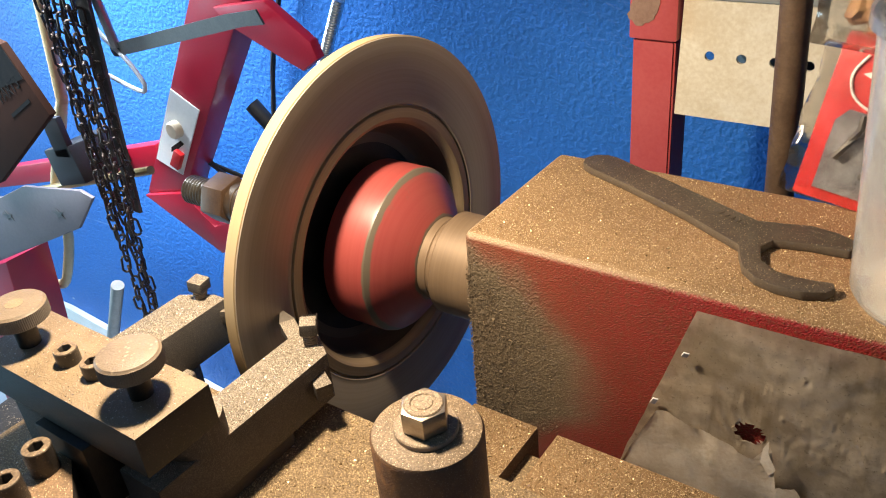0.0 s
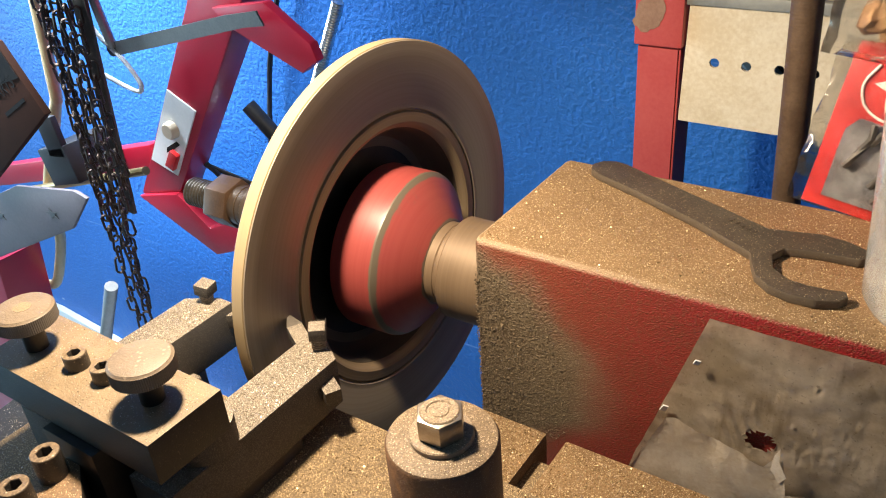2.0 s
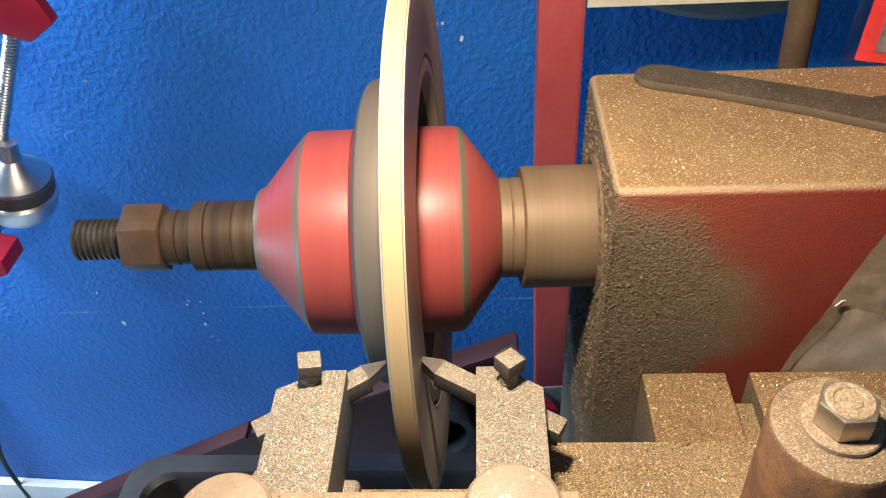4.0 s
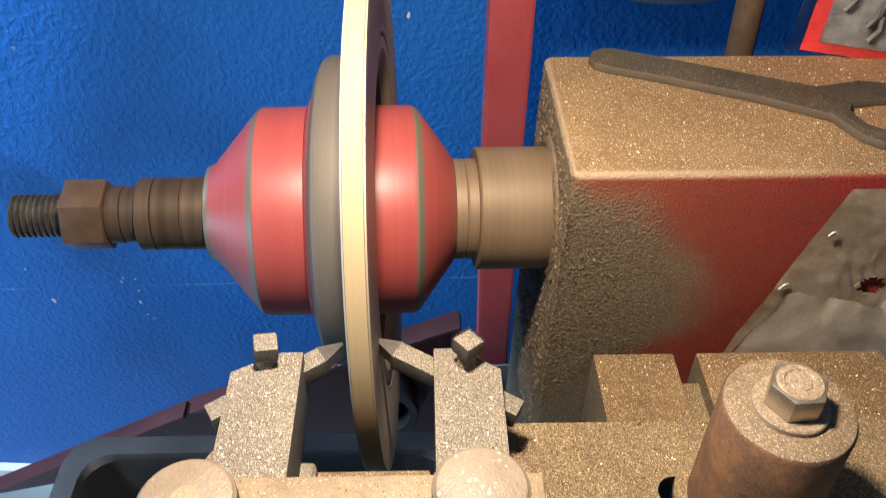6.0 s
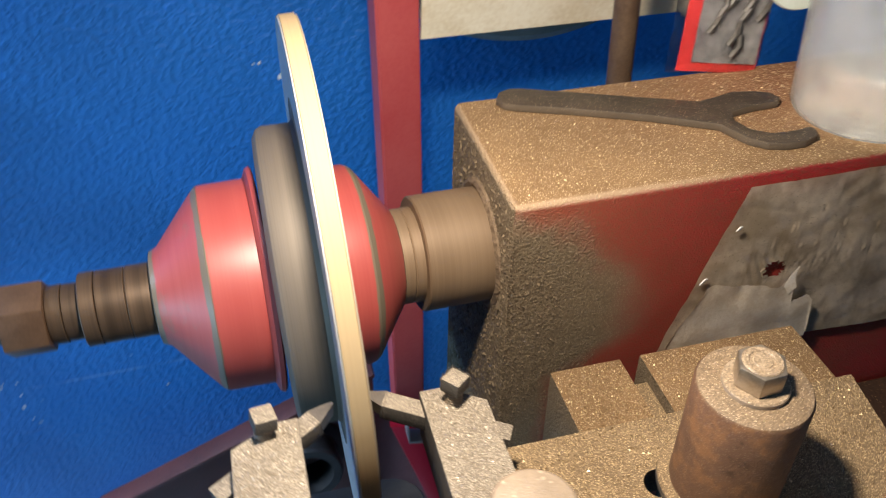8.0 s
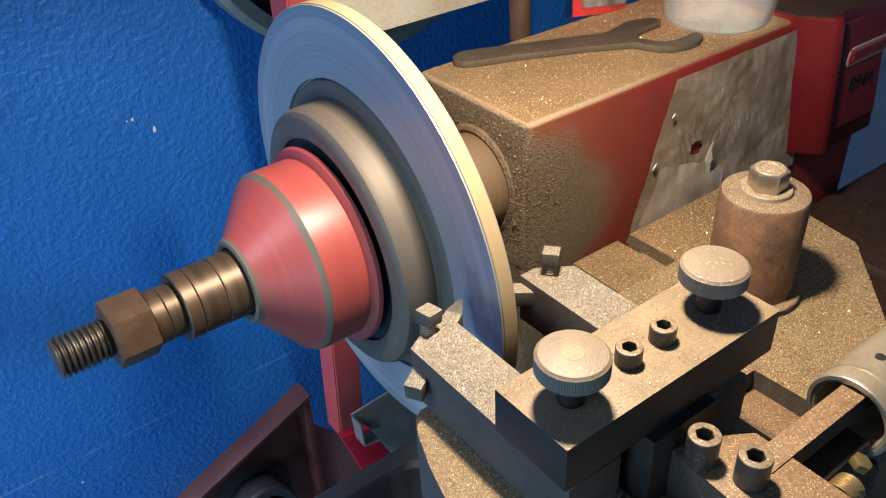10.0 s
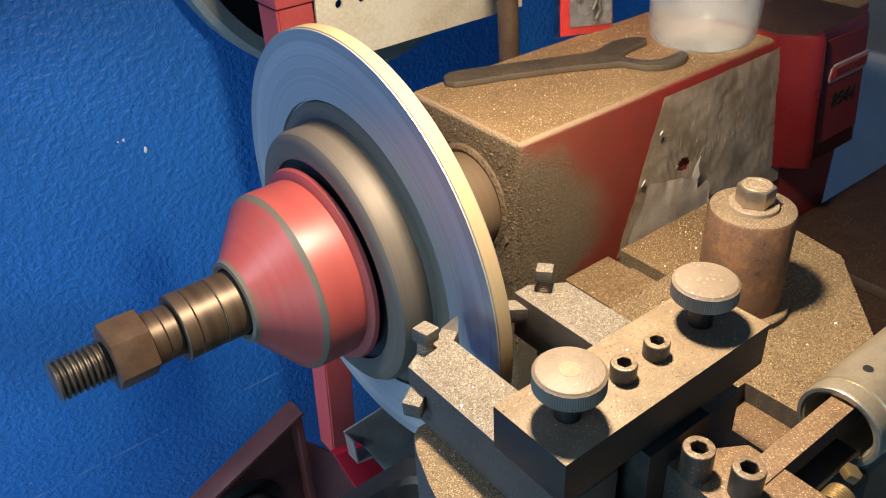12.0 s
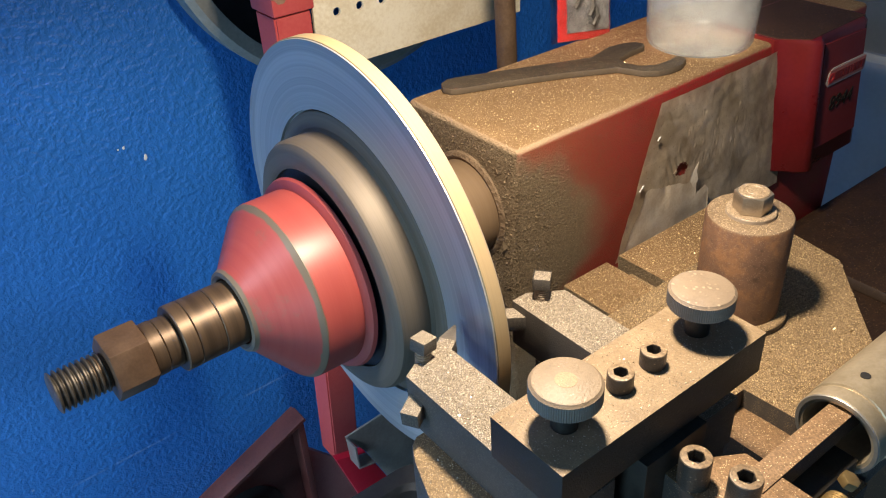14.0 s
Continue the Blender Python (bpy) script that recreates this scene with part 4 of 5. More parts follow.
def twin_cutter():
    part("crossbar", box(-0.1165, 0.0265, -0.267, -0.2205, 1.226, 1.252, 0.0009), DUSTY_BAR, cutter, "brown steel crossbar dusted with swarf")
    knob(0.0015, -0.2432, False)
    knob(-0.0948, -0.2462, True)
    socket_screw(-0.0579, -0.2455, 1.2612, 0.0092, 0.0064, cutter, 1.252)
    socket_screw(-0.0343, -0.245, 1.2612, 0.0092, 0.0064, cutter, 1.252)
    tool_holder(-0.0125, 0.0203, -0.119, 1.2085, 1, (0.0285, -0.148, 1.192), (-0.0412, -0.1106, 1.2015), (0.0033, -0.1293, 1.225, 40, 4), "inner")
    tool_holder(-0.1085, -0.0752, -0.127, 1.216, -1, (-0.118, -0.1535, 1.199), (-0.0572, -0.1178, 1.2064), (-0.0925, -0.1335, 1.2305, 12, 7), "outer")
    for x, y in ((0.0015, -0.2432), (-0.0948, -0.2462)):
        top = 1.2085 if x > -0.05 else 1.216
        part("spacer", revolve([(top, 0.0), (top, 0.018), (top + 0.001, 0.0185), (1.2255, 0.0185), (1.2255, 0.0)], (x + 0.004, y + 0.018, 0), "z", 48), DUSTY_GREY, cutter, "round spacer under the crossbar")
    part("base_block", box(-0.066, -0.022, -0.272, -0.215, 1.1802, 1.2255, 0.001), BLACK_STEEL, cutter, "dark steel base block")


def cross_slide():
    s = thing("cross_slide", (0.12, -0.18, 1.1), "steel cross slide table covered in bronze-coloured swarf", "machine table")
    slot = round_points((0.105, -0.1745), 0.009, 12, math.pi / 2, math.pi) + [(0.105, -0.1835)] + round_points((0.16, -0.1745), 0.009, 12, -math.pi / 2, math.pi) + [(0.16, -0.1655)]
    outline = [(-0.004, -0.132), (0.252, -0.132), (0.24, -0.2), (0.172, -0.262), (0.115, -0.315), (0.076, -0.315), (0.072, -0.236), (-0.004, -0.236)]
    part("table", prism(outline, 1.143, 1.1635, "z", 0.0, holes=(slot,)), DUSTY_TABLE, s, "swarf-covered slotted table top")
    part("table_wing", prism([(-0.118, -0.153), (-0.112, -0.149), (-0.092, -0.149), (-0.08, -0.17), (-0.0145, -0.17), (-0.0145, -0.33), (-0.14, -0.33), (-0.1385, -0.21), (-0.132, -0.186), (-0.124, -0.164)], 1.12, 1.18, "z", 0.002, 2), DUSTY_TABLE, s, "lower slide with a rounded edge under swarf")
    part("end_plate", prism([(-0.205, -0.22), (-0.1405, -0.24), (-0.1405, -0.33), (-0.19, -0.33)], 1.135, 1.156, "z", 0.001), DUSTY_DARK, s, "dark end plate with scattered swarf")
    for x0, x1 in ((0.083, 0.131), (0.1445, 0.256)):
        part("way_block", box(x0, x1, -0.14, -0.0705, 1.08, 1.1472, 0.0012), CAST, s, "red guide block with a dusty top")
    part("way_strip", box(0.129, 0.147, -0.139, -0.085, 1.08, 1.137, 0.001), DUSTY_TABLE, s)
    # Given the feed bar's brown to stand in for the crossbar's shade.
    part("ledge", box(0.046, 0.0735, -0.318, -0.2365, 1.13, 1.1495, 0.0008), FEED, s, "brown ledge with scattered swarf, shade in its colour")
    part("base_slab", box(0.26, 0.95, -0.42, -0.0415, 0.9, 1.03, 0.004), SLAB, s, "dark rust brown base casting")
    part("slab_plate", box(0.4, 0.9, -0.25, -0.06, 1.0302, 1.042, 0.002), SLAB, s, "raised rusty plate")
    # feed screw housing
    c = (0, -0.304, 1.1955)
    part("feed_sleeve", ring_of([(0.0505, 0.0175), (0.047, 0.0187), (0.0468, 0.0222), (0.0476, 0.023), (0.0565, 0.023), (0.057, 0.0224), (0.058, 0.0224), (0.0586, 0.0236), (0.2, 0.0236), (0.2, 0.0175)], c, "x", 80), BRASS_PALE, s, "pale turned sleeve with a drilled hole")
    part("end_rim", ring_of([(0.0462, 0.0205), (0.0462, 0.0225), (0.0468, 0.0229), (0.0475, 0.0227), (0.0475, 0.0205)], c, "x", 80), GALV, s, "bright rim of the sleeve")
    part("oil_hole", revolve([(0.0, 0.0), (0.0, 0.0026), (0.024, 0.0026), (0.024, 0.0)], (0.0715, -0.301, 1.1955), "z", 20), RUBBER, s)
    part("feed_bar", box(-0.028, 0.062, -0.309, -0.2967, 1.198, 1.212, 0.0007), FEED, s, "brown square feed bar")
    lower = part("clamp_block", prism([(-0.056, -0.34), (-0.052, -0.272), (-0.042, -0.27), (-0.012, -0.289), (-0.012, -0.34)], 1.164, 1.211, "z", 0.001), FEED, s, "dark clamp block with a dusty top")
    part("under_block", box(-0.01, 0.0455, -0.319, -0.299, 1.15, 1.19, 0.0012), BLACK_STEEL, s, "dark block under the feed bar")
    socket_screw(-0.0455, -0.2832, 1.2275, 0.0165, 0.0076, lower, 1.211)
    socket_screw(-0.0382, -0.305, 1.2275, 0.0165, 0.0076, lower, 1.211)
    pts = [(0.004 + 0.0016 * a / math.tau, -0.327 + 0.0065 * math.cos(a), 1.188 + 0.0065 * math.sin(a)) for a in [k * 0.4 for k in range(110)]]
    part("spring", tube(pts, 0.001, 6), BRASS, s, "brass coil spring")
    bm = prism(hexagon(0.0052, 6, 0.2), 0.0, 0.005, "z", 0.0008, 2)
    part("brass_nut", turn_all(bm, pose(0.026, -0.323, 1.19, 20, 15, 0)), BRASS, s, "small brass nut")


FEED = dusty_steel("brown_feed_steel", (0.24, 0.145, 0.075), (0.31, 0.195, 0.105), fleck=(0.85, 0.68, 0.42), lo=0.84, scale=1300, rough=0.55, side=(0.03, 0.026, 0.023))
SLAB = dusty_steel("rusty_slab", (0.034, 0.016, 0.008), (0.06, 0.028, 0.013), fleck=(0.4, 0.27, 0.13), lo=0.9, scale=900, rough=0.6, side=(0.04, 0.022, 0.012))
DUSTY_DARK = dusty_steel("dusty_dark_steel", (0.012, 0.012, 0.013), (0.022, 0.022, 0.022), fleck=(0.4, 0.38, 0.34), lo=0.88, scale=1600, rough=0.6)
BRASS_PALE = surface("pale_sleeve", (0.42, 0.35, 0.24), (0.56, 0.48, 0.35), 0.4, 0.6, 50, 400, 0.15, 0.0005)


def clamp_post():
    x, y = 0.1355, -0.1832
    p = thing("clamp_post", (x, y, 1.1635), "rusty cylindrical clamp post bolted to the table", "clamp post")
    part("flange", revolve([(1.1636, 0.0), (1.1636, 0.034), (1.168, 0.034), (1.1688, 0.0332), (1.1688, 0.0)], (x, y, 0), "z", 80), DUSTY_TABLE, p, "dusty washer flange")
    part("post", revolve([(1.1689, 0.0), (1.1689, 0.0278), (1.238, 0.0278), (1.2398, 0.0268), (1.2405, 0.0252), (1.2405, 0.0)], (x, y, 0), "z", 80), POST, p)
    part("washer", revolve([(1.2406, 0.0), (1.2406, 0.0158), (1.2428, 0.0158), (1.2434, 0.0152), (1.2434, 0.0)], (x, y, 0), "z", 56), BOLT_DIRTY, p)
    bm = prism(hexagon(0.0123, 6, 0.05), 1.2435, 1.256, "z", 0.0012, 2)
    bmesh.ops.translate(bm, verts=bm.verts[:], vec=(x, y, 0))
    bolt = part("bolt_head", bm, ZINC, p, "zinc hexagon bolt head")
    part("bolt_face", revolve([(1.2555, 0.0), (1.2555, 0.0096), (1.2562, 0.0096), (1.2568, 0.009), (1.2568, 0.0066), (1.2562, 0.006), (1.2562, 0.0048), (1.2567, 0.0042), (1.2567, 0.0)], (x, y, 0), "z", 40), BOLT_DIRTY, bolt, "worn ringed bolt face")


# Rusty post; its side colour is also lowered to hold the shade there.
POST = dusty_steel("rusty_dusty_post", (0.2, 0.14, 0.085), (0.28, 0.2, 0.12), rust=(0.25, 0.125, 0.055), lo=0.75, scale=1500, rough=0.6, side=(0.095, 0.052, 0.032))


def wrench():
    outline = [(0.0925, 0.0715), (0.1, 0.0665), (0.1335, 0.053), (0.1815, 0.031), (0.221, 0.0085), (0.2245, -0.0015), (0.2295, -0.0125), (0.2385, -0.0205), (0.25, -0.0242), (0.2635, -0.0242), (0.274, -0.0195), (0.2775, -0.0135), (0.2755, -0.0085), (0.267, -0.0102), (0.2575, -0.0108), (0.247, -0.0098), (0.2365, -0.0018), (0.2325, 0.0115), (0.2365, 0.0215), (0.2445, 0.0235), (0.256, 0.0258), (0.2755, 0.0268), (0.2795, 0.0315), (0.2765, 0.0395), (0.2665, 0.0445), (0.2515, 0.0472), (0.2365, 0.0435), (0.2225, 0.0405), (0.197, 0.0515), (0.1535, 0.0705), (0.1115, 0.0888), (0.103, 0.0905), (0.0945, 0.0872), (0.09, 0.0795)]
    bm = prism(outline, 1.2572, 1.2628, "z", 0.0012, 2)
    w = solid("open_end_wrench", bm, WRENCH, (0.19, 0.03, 1.2572), "flat dark steel open-end wrench lying on the housing", "wrench", sharp=40)
    for k in range(5):
        part("stamped_mark", turn_all(box(-0.0012, 0.0012, -0.002, 0.002, 0.0, 0.0003), pose(0.2 + 0.004 * k, 0.041 - 0.0021 * k, 1.2628, 0, 0, -28)), WRENCH, w)


def tub():
    c = (0.327, 0.008, 0)
    prof = [(1.2575, 0.0), (1.2575, 0.042), (1.2585, 0.0445), (1.262, 0.0465), (1.275, 0.0472), (1.36, 0.0525), (1.395, 0.0545), (1.397, 0.057), (1.401, 0.057), (1.401, 0.0535), (1.36, 0.0512), (1.275, 0.0459), (1.263, 0.045), (1.26, 0.043), (1.26, 0.0)]
    t = thing("plastic_tub", (0.327, 0.008, 1.2575), "cloudy clear plastic tub standing on the housing", "tub")
    part("wall", revolve(prof, c, "z", 72), TUB, t).visible_shadow = False
    part("rim", ring_of([(1.397, 0.0545), (1.397, 0.0585), (1.403, 0.0585), (1.403, 0.0545)], c, "z", 72), TUB, t, "thick rolled rim")
    part("base_ring", ring_of([(1.2572, 0.039), (1.2572, 0.0415), (1.2574, 0.0415), (1.2574, 0.039)], c, "z", 48), TUB, t)


def back_things():
    # red stand with its sleeve, bracket plate and bar
    s = thing("red_stand", (0.062, 0.29, 0.0), "faded red square steel stand post", "stand")
    bm = box(0.0425, 0.0815, 0.271, 0.31, 0.63, 1.289)
    bmesh.ops.bisect_plane(bm, geom=bm.verts[:] + bm.edges[:] + bm.faces[:], plane_co=(0, 0, 1.05), plane_no=(0, 0, 1))
    bmesh.ops.bevel(bm, geom=[e for e in bm.edges if e.calc_face_angle(0) > 0.3], offset=0.002, segments=2, affect="EDGES")
    for v in bm.verts:
        k = max(0.0, 1.05 - v.co.z)
        v.co.y += 0.16 * k
        v.co.x += 0.03 * k
    part("post", bm, RED_POST, s)
    sl = part("sleeve", box(0.0405, 0.084, 0.267, 0.314, 1.2895, 1.62, 0.002), RED_POST, s, "red upper sleeve with scraped paint")
    scrape = [(0.054 + 0.013 * math.cos(a) * (1 + 0.35 * noise.noise((math.cos(a) * 3, math.sin(a) * 3, 2))) + 0.004 * math.sin(a), 1.318 + 0.017 * math.sin(a) * (1 + 0.35 * noise.noise((math.cos(a) * 3, math.sin(a) * 3, 7)))) for a in [k * math.tau / 28 for k in range(28)]]
    part("scrape", prism(scrape, 0.2664, 0.267, "y"), SCRAPE, sl, "scraped bare brown patch")
    part("foot", prism([(0.04, 0.672), (0.085, 0.658), (0.154, 0.489), (0.2, 0.3), (0.2, 0.0), (0.15, 0.0), (0.14, 0.3), (0.075, 0.55)], 0.3025, 0.315, "y", 0.002), RED, s, "red sloping leg")
    p = thing("bracket_plate", (0.22, 0.275, 1.22), "stained cream perforated bracket plate", "plate")
    holes = [round_points((x, 1.2785), 0.0042, 20) for x in (0.111, 0.1378, 0.1646, 0.1914, 0.2182, 0.245)]
    part("plate", prism([(0.083, 1.2225), (0.352, 1.2225), (0.352, 1.326), (0.0865, 1.326)], 0.2735, 0.2765, "y", 0.0, holes=holes), CREAM, p)
    part("edge_bar", box(0.0842, 0.36, 0.2705, 0.285, 1.3265, 1.336, 0.001), GREY, p, "grey edge bar")
    part("upper_plate", box(0.0865, 0.36, 0.277, 0.279, 1.3365, 1.5, 0.001), CREAM, p)
    d = thing("wheel_rim", (0.2705, 0.5, 1.362), "grey metal wheel rim hanging on the wall behind the stand", "wheel")
    part("outer_ring", ring_of([(0.48, 0.2277), (0.48, 0.2435), (0.486, 0.252), (0.52, 0.252), (0.545, 0.2435), (0.545, 0.2313), (0.505, 0.2277)], (0.2705, 0, 1.362), "y", 120), GREY, d)
    part("dish", ring_of([(0.51, 0.1851), (0.508, 0.2271), (0.52, 0.2271), (0.525, 0.1851)], (0.2705, 0, 1.362), "y", 96), RUBBER, d, "dark dished centre")
    # ribbed conduit standing behind the housing
    prof = [(0.002, 0.0), (0.002, 0.0097), (0.85, 0.0097)]
    z = 0.85
    while z < 1.52:
        prof += [(z, 0.0097), (z + 0.0008, 0.00985), (z + 0.0016, 0.0097)]
        z += 0.0022
    bm = revolve(prof + [(1.53, 0.0096), (1.53, 0.0)], (0, 0, -1.25), "z", 24)
    solid("ribbed_conduit", turn_all(bm, pose(0.2105, 0.137, 1.25, 0, -2.0, 0)), ROD, (0.2075, 0.116, 0.0), "brown ribbed conduit standing behind the housing", "conduit")
    # pale plastic bin beyond the machine
    t = thing("plastic_bin", (1.2, 0.16, 0.0), "large pale blue-grey plastic bin with a rolled rim", "bin")
    part("bin_wall", revolve([(0.0, 0.0), (0.0, 0.16), (0.01, 0.17), (1.0, 0.215), (1.0, 0.21), (0.02, 0.165), (0.02, 0.0)], (1.2, 0.16, 0), "z", 64), BIN, t)
    part("bin_rim", ring_of([(0.995, 0.2155), (0.995, 0.228), (1.025, 0.23), (1.035, 0.222), (1.035, 0.213), (1.0005, 0.213)], (1.2, 0.16, 0), "z", 64), BIN, t, "rolled rim")


BIN = surface("pale_bin_plastic", (0.46, 0.47, 0.45), (0.56, 0.57, 0.55), 0.45, 0.0, 8, 120, 0.1, 0.0008)
SCRAPE = surface("scraped_paint", (0.2, 0.11, 0.075), (0.32, 0.2, 0.14), 0.6, 0.2, 60, 400, 0.3, 0.0006)


def packets():
    p = thing("tool_packet", (0.25, 0.08, 1.2572), "red carded packet with dark tools under clear film", "packet")
    lean = pose(0.257, 0.086, 1.2585, -12, 7.5, -4)
    part("card", turn_all(box(-0.028, 0.036, 0.0, 0.0014, 0.0, 0.098, 0.0005), lean), CARD_RED, p, "bright red backing card")
    part("window", turn_all(prism([(-0.018, 0.007), (0.034, 0.007), (0.034, 0.056), (-0.012, 0.058), (-0.018, 0.05)], -0.0014, -0.0002, "y"), lean), BAGGED, p, "dark window of the card")
    tri = part("triangle_mark", turn_all(prism([(-0.012, 0.079), (0.014, 0.07), (0.014, 0.092)], -0.0008, -0.0001, "y"), lean), WHITE, p, "white triangle mark")
    part("triangle_inner", turn_all(prism([(-0.006, 0.0793), (0.013, 0.0728), (0.013, 0.0885)], -0.0012, -0.0008, "y"), lean), BLUE_INK, tri, "dark blue triangle")
    part("white_arc", turn_all(tube(curve_points([(-0.012, -0.0008, 0.09), (-0.017, -0.0008, 0.078), (-0.013, -0.0008, 0.066), (-0.002, -0.0008, 0.06), (0.012, -0.0008, 0.061)], 6), 0.0009, 6), lean), WHITE, p, "white printed arc")
    random.seed(5)
    for k in range(8):
        x, z = -0.012 + 0.04 * random.random(), 0.012 + 0.036 * random.random()
        part("tool", turn_all(tube([(x, -0.0045, z), (x + 0.004, -0.006, z + 0.008), (x + 0.002 + 0.006 * random.random(), -0.0045, z + 0.016)], 0.0022, 6), lean), DARK_TOOL, p)
    part("film", turn_all(crumpled(-0.037, 0.037, -0.001, 0.1, 0.007, 11), lean), FILM, p, "crinkled clear film", 70).visible_shadow = False
    b = thing("hanging_bag", (0.27, 0.1, 1.34), "crumpled clear bag with brown parts hanging above the packet", "bag")
    m = pose(0.262, 0.092, 1.352, -4, 6, 0)
    part("bag_film", turn_all(crumpled(-0.036, 0.05, 0.0, 0.09, 0.014, 23), m), FILM, b, "crumpled clear film", 70).visible_shadow = False
    random.seed(9)
    for k in range(7):
        part("brown_part", turn_all(lump(0.006 + 0.004 * random.random(), k), m @ pose(-0.015 + 0.05 * random.random(), 0.008, 0.012 + 0.02 * random.random())), RUST_POST, b)
    part("header", turn_all(box(-0.034, 0.05, 0.004, 0.0052, 0.088, 0.13, 0.0005), m), WHITE, b, "pale header card")
    lid = solid("ring_washer", turn_all(ring_of([(-0.0015, 0.014), (-0.0015, 0.0305), (0.0, 0.0315), (0.0015, 0.0305), (0.0015, 0.014)], (0, 0, 0), "y", 48), pose(0.299, 0.065, 1.342, -6, 0, 0)), LIDGREEN, (0.291, 0.065, 1.306), "pale speckled ring washer hanging beside the packet", "washer")


def crumpled(x0, x1, z0, z1, bulge, seed):
    n = 16
    bm = bmesh.new()
    g = []
    for j in range(n + 1):
        g.append([])
        for i in range(n + 1):
            u, v = i / n, j / n
            x, z = x0 + (x1 - x0) * u, z0 + (z1 - z0) * v
            e = (math.sin(u * math.pi) * math.sin(v * math.pi)) ** 0.5 if 0 < i < n and 0 < j < n else 0
            y = -0.001 - bulge * e * (0.7 + 0.5 * noise.noise((x * 60, z * 60, seed))) + 0.003 * noise.noise((x * 110, z * 90, seed + 5))
            g[-1].append(bm.verts.new((x + 0.003 * noise.noise((z * 50, seed, 0)) * (i in (0, n)), y, z)))
    for j in range(n):
        for i in range(n):
            bm.faces.new((g[j][i], g[j][i + 1], g[j + 1][i + 1], g[j + 1][i]))
    bmesh.ops.solidify(bm, geom=bm.faces[:], thickness=0.0003)
    return bm


def lump(r, seed):
    bm = bmesh.new()
    bmesh.ops.create_icosphere(bm, subdivisions=2, radius=r)
    for v in bm.verts:
        v.co *= 1 + 0.5 * noise.noise(v.co * (1.2 / r) + Vector((seed, 0, 0)))
    return bm


DARK_TOOL = surface("dark_tool", (0.05, 0.047, 0.042), (0.11, 0.1, 0.09), 0.5, 0.3, 60, 300, 0.1, 0.0004)
BAGGED = surface("dark_tool_window", (0.1, 0.1, 0.11), (0.32, 0.32, 0.33), 0.4, 0.3, 60, 200, 0.2, 0.001)
BLUE_INK = surface("blue_ink", (0.02, 0.03, 0.12), (0.03, 0.05, 0.16), 0.5, 0.0, 60, 300, 0.0)
LIDGREEN = surface("pale_green_lid", (0.5, 0.56, 0.5), (0.62, 0.66, 0.6), 0.55, 0.0, 60, 300, 0.1, 0.0005)


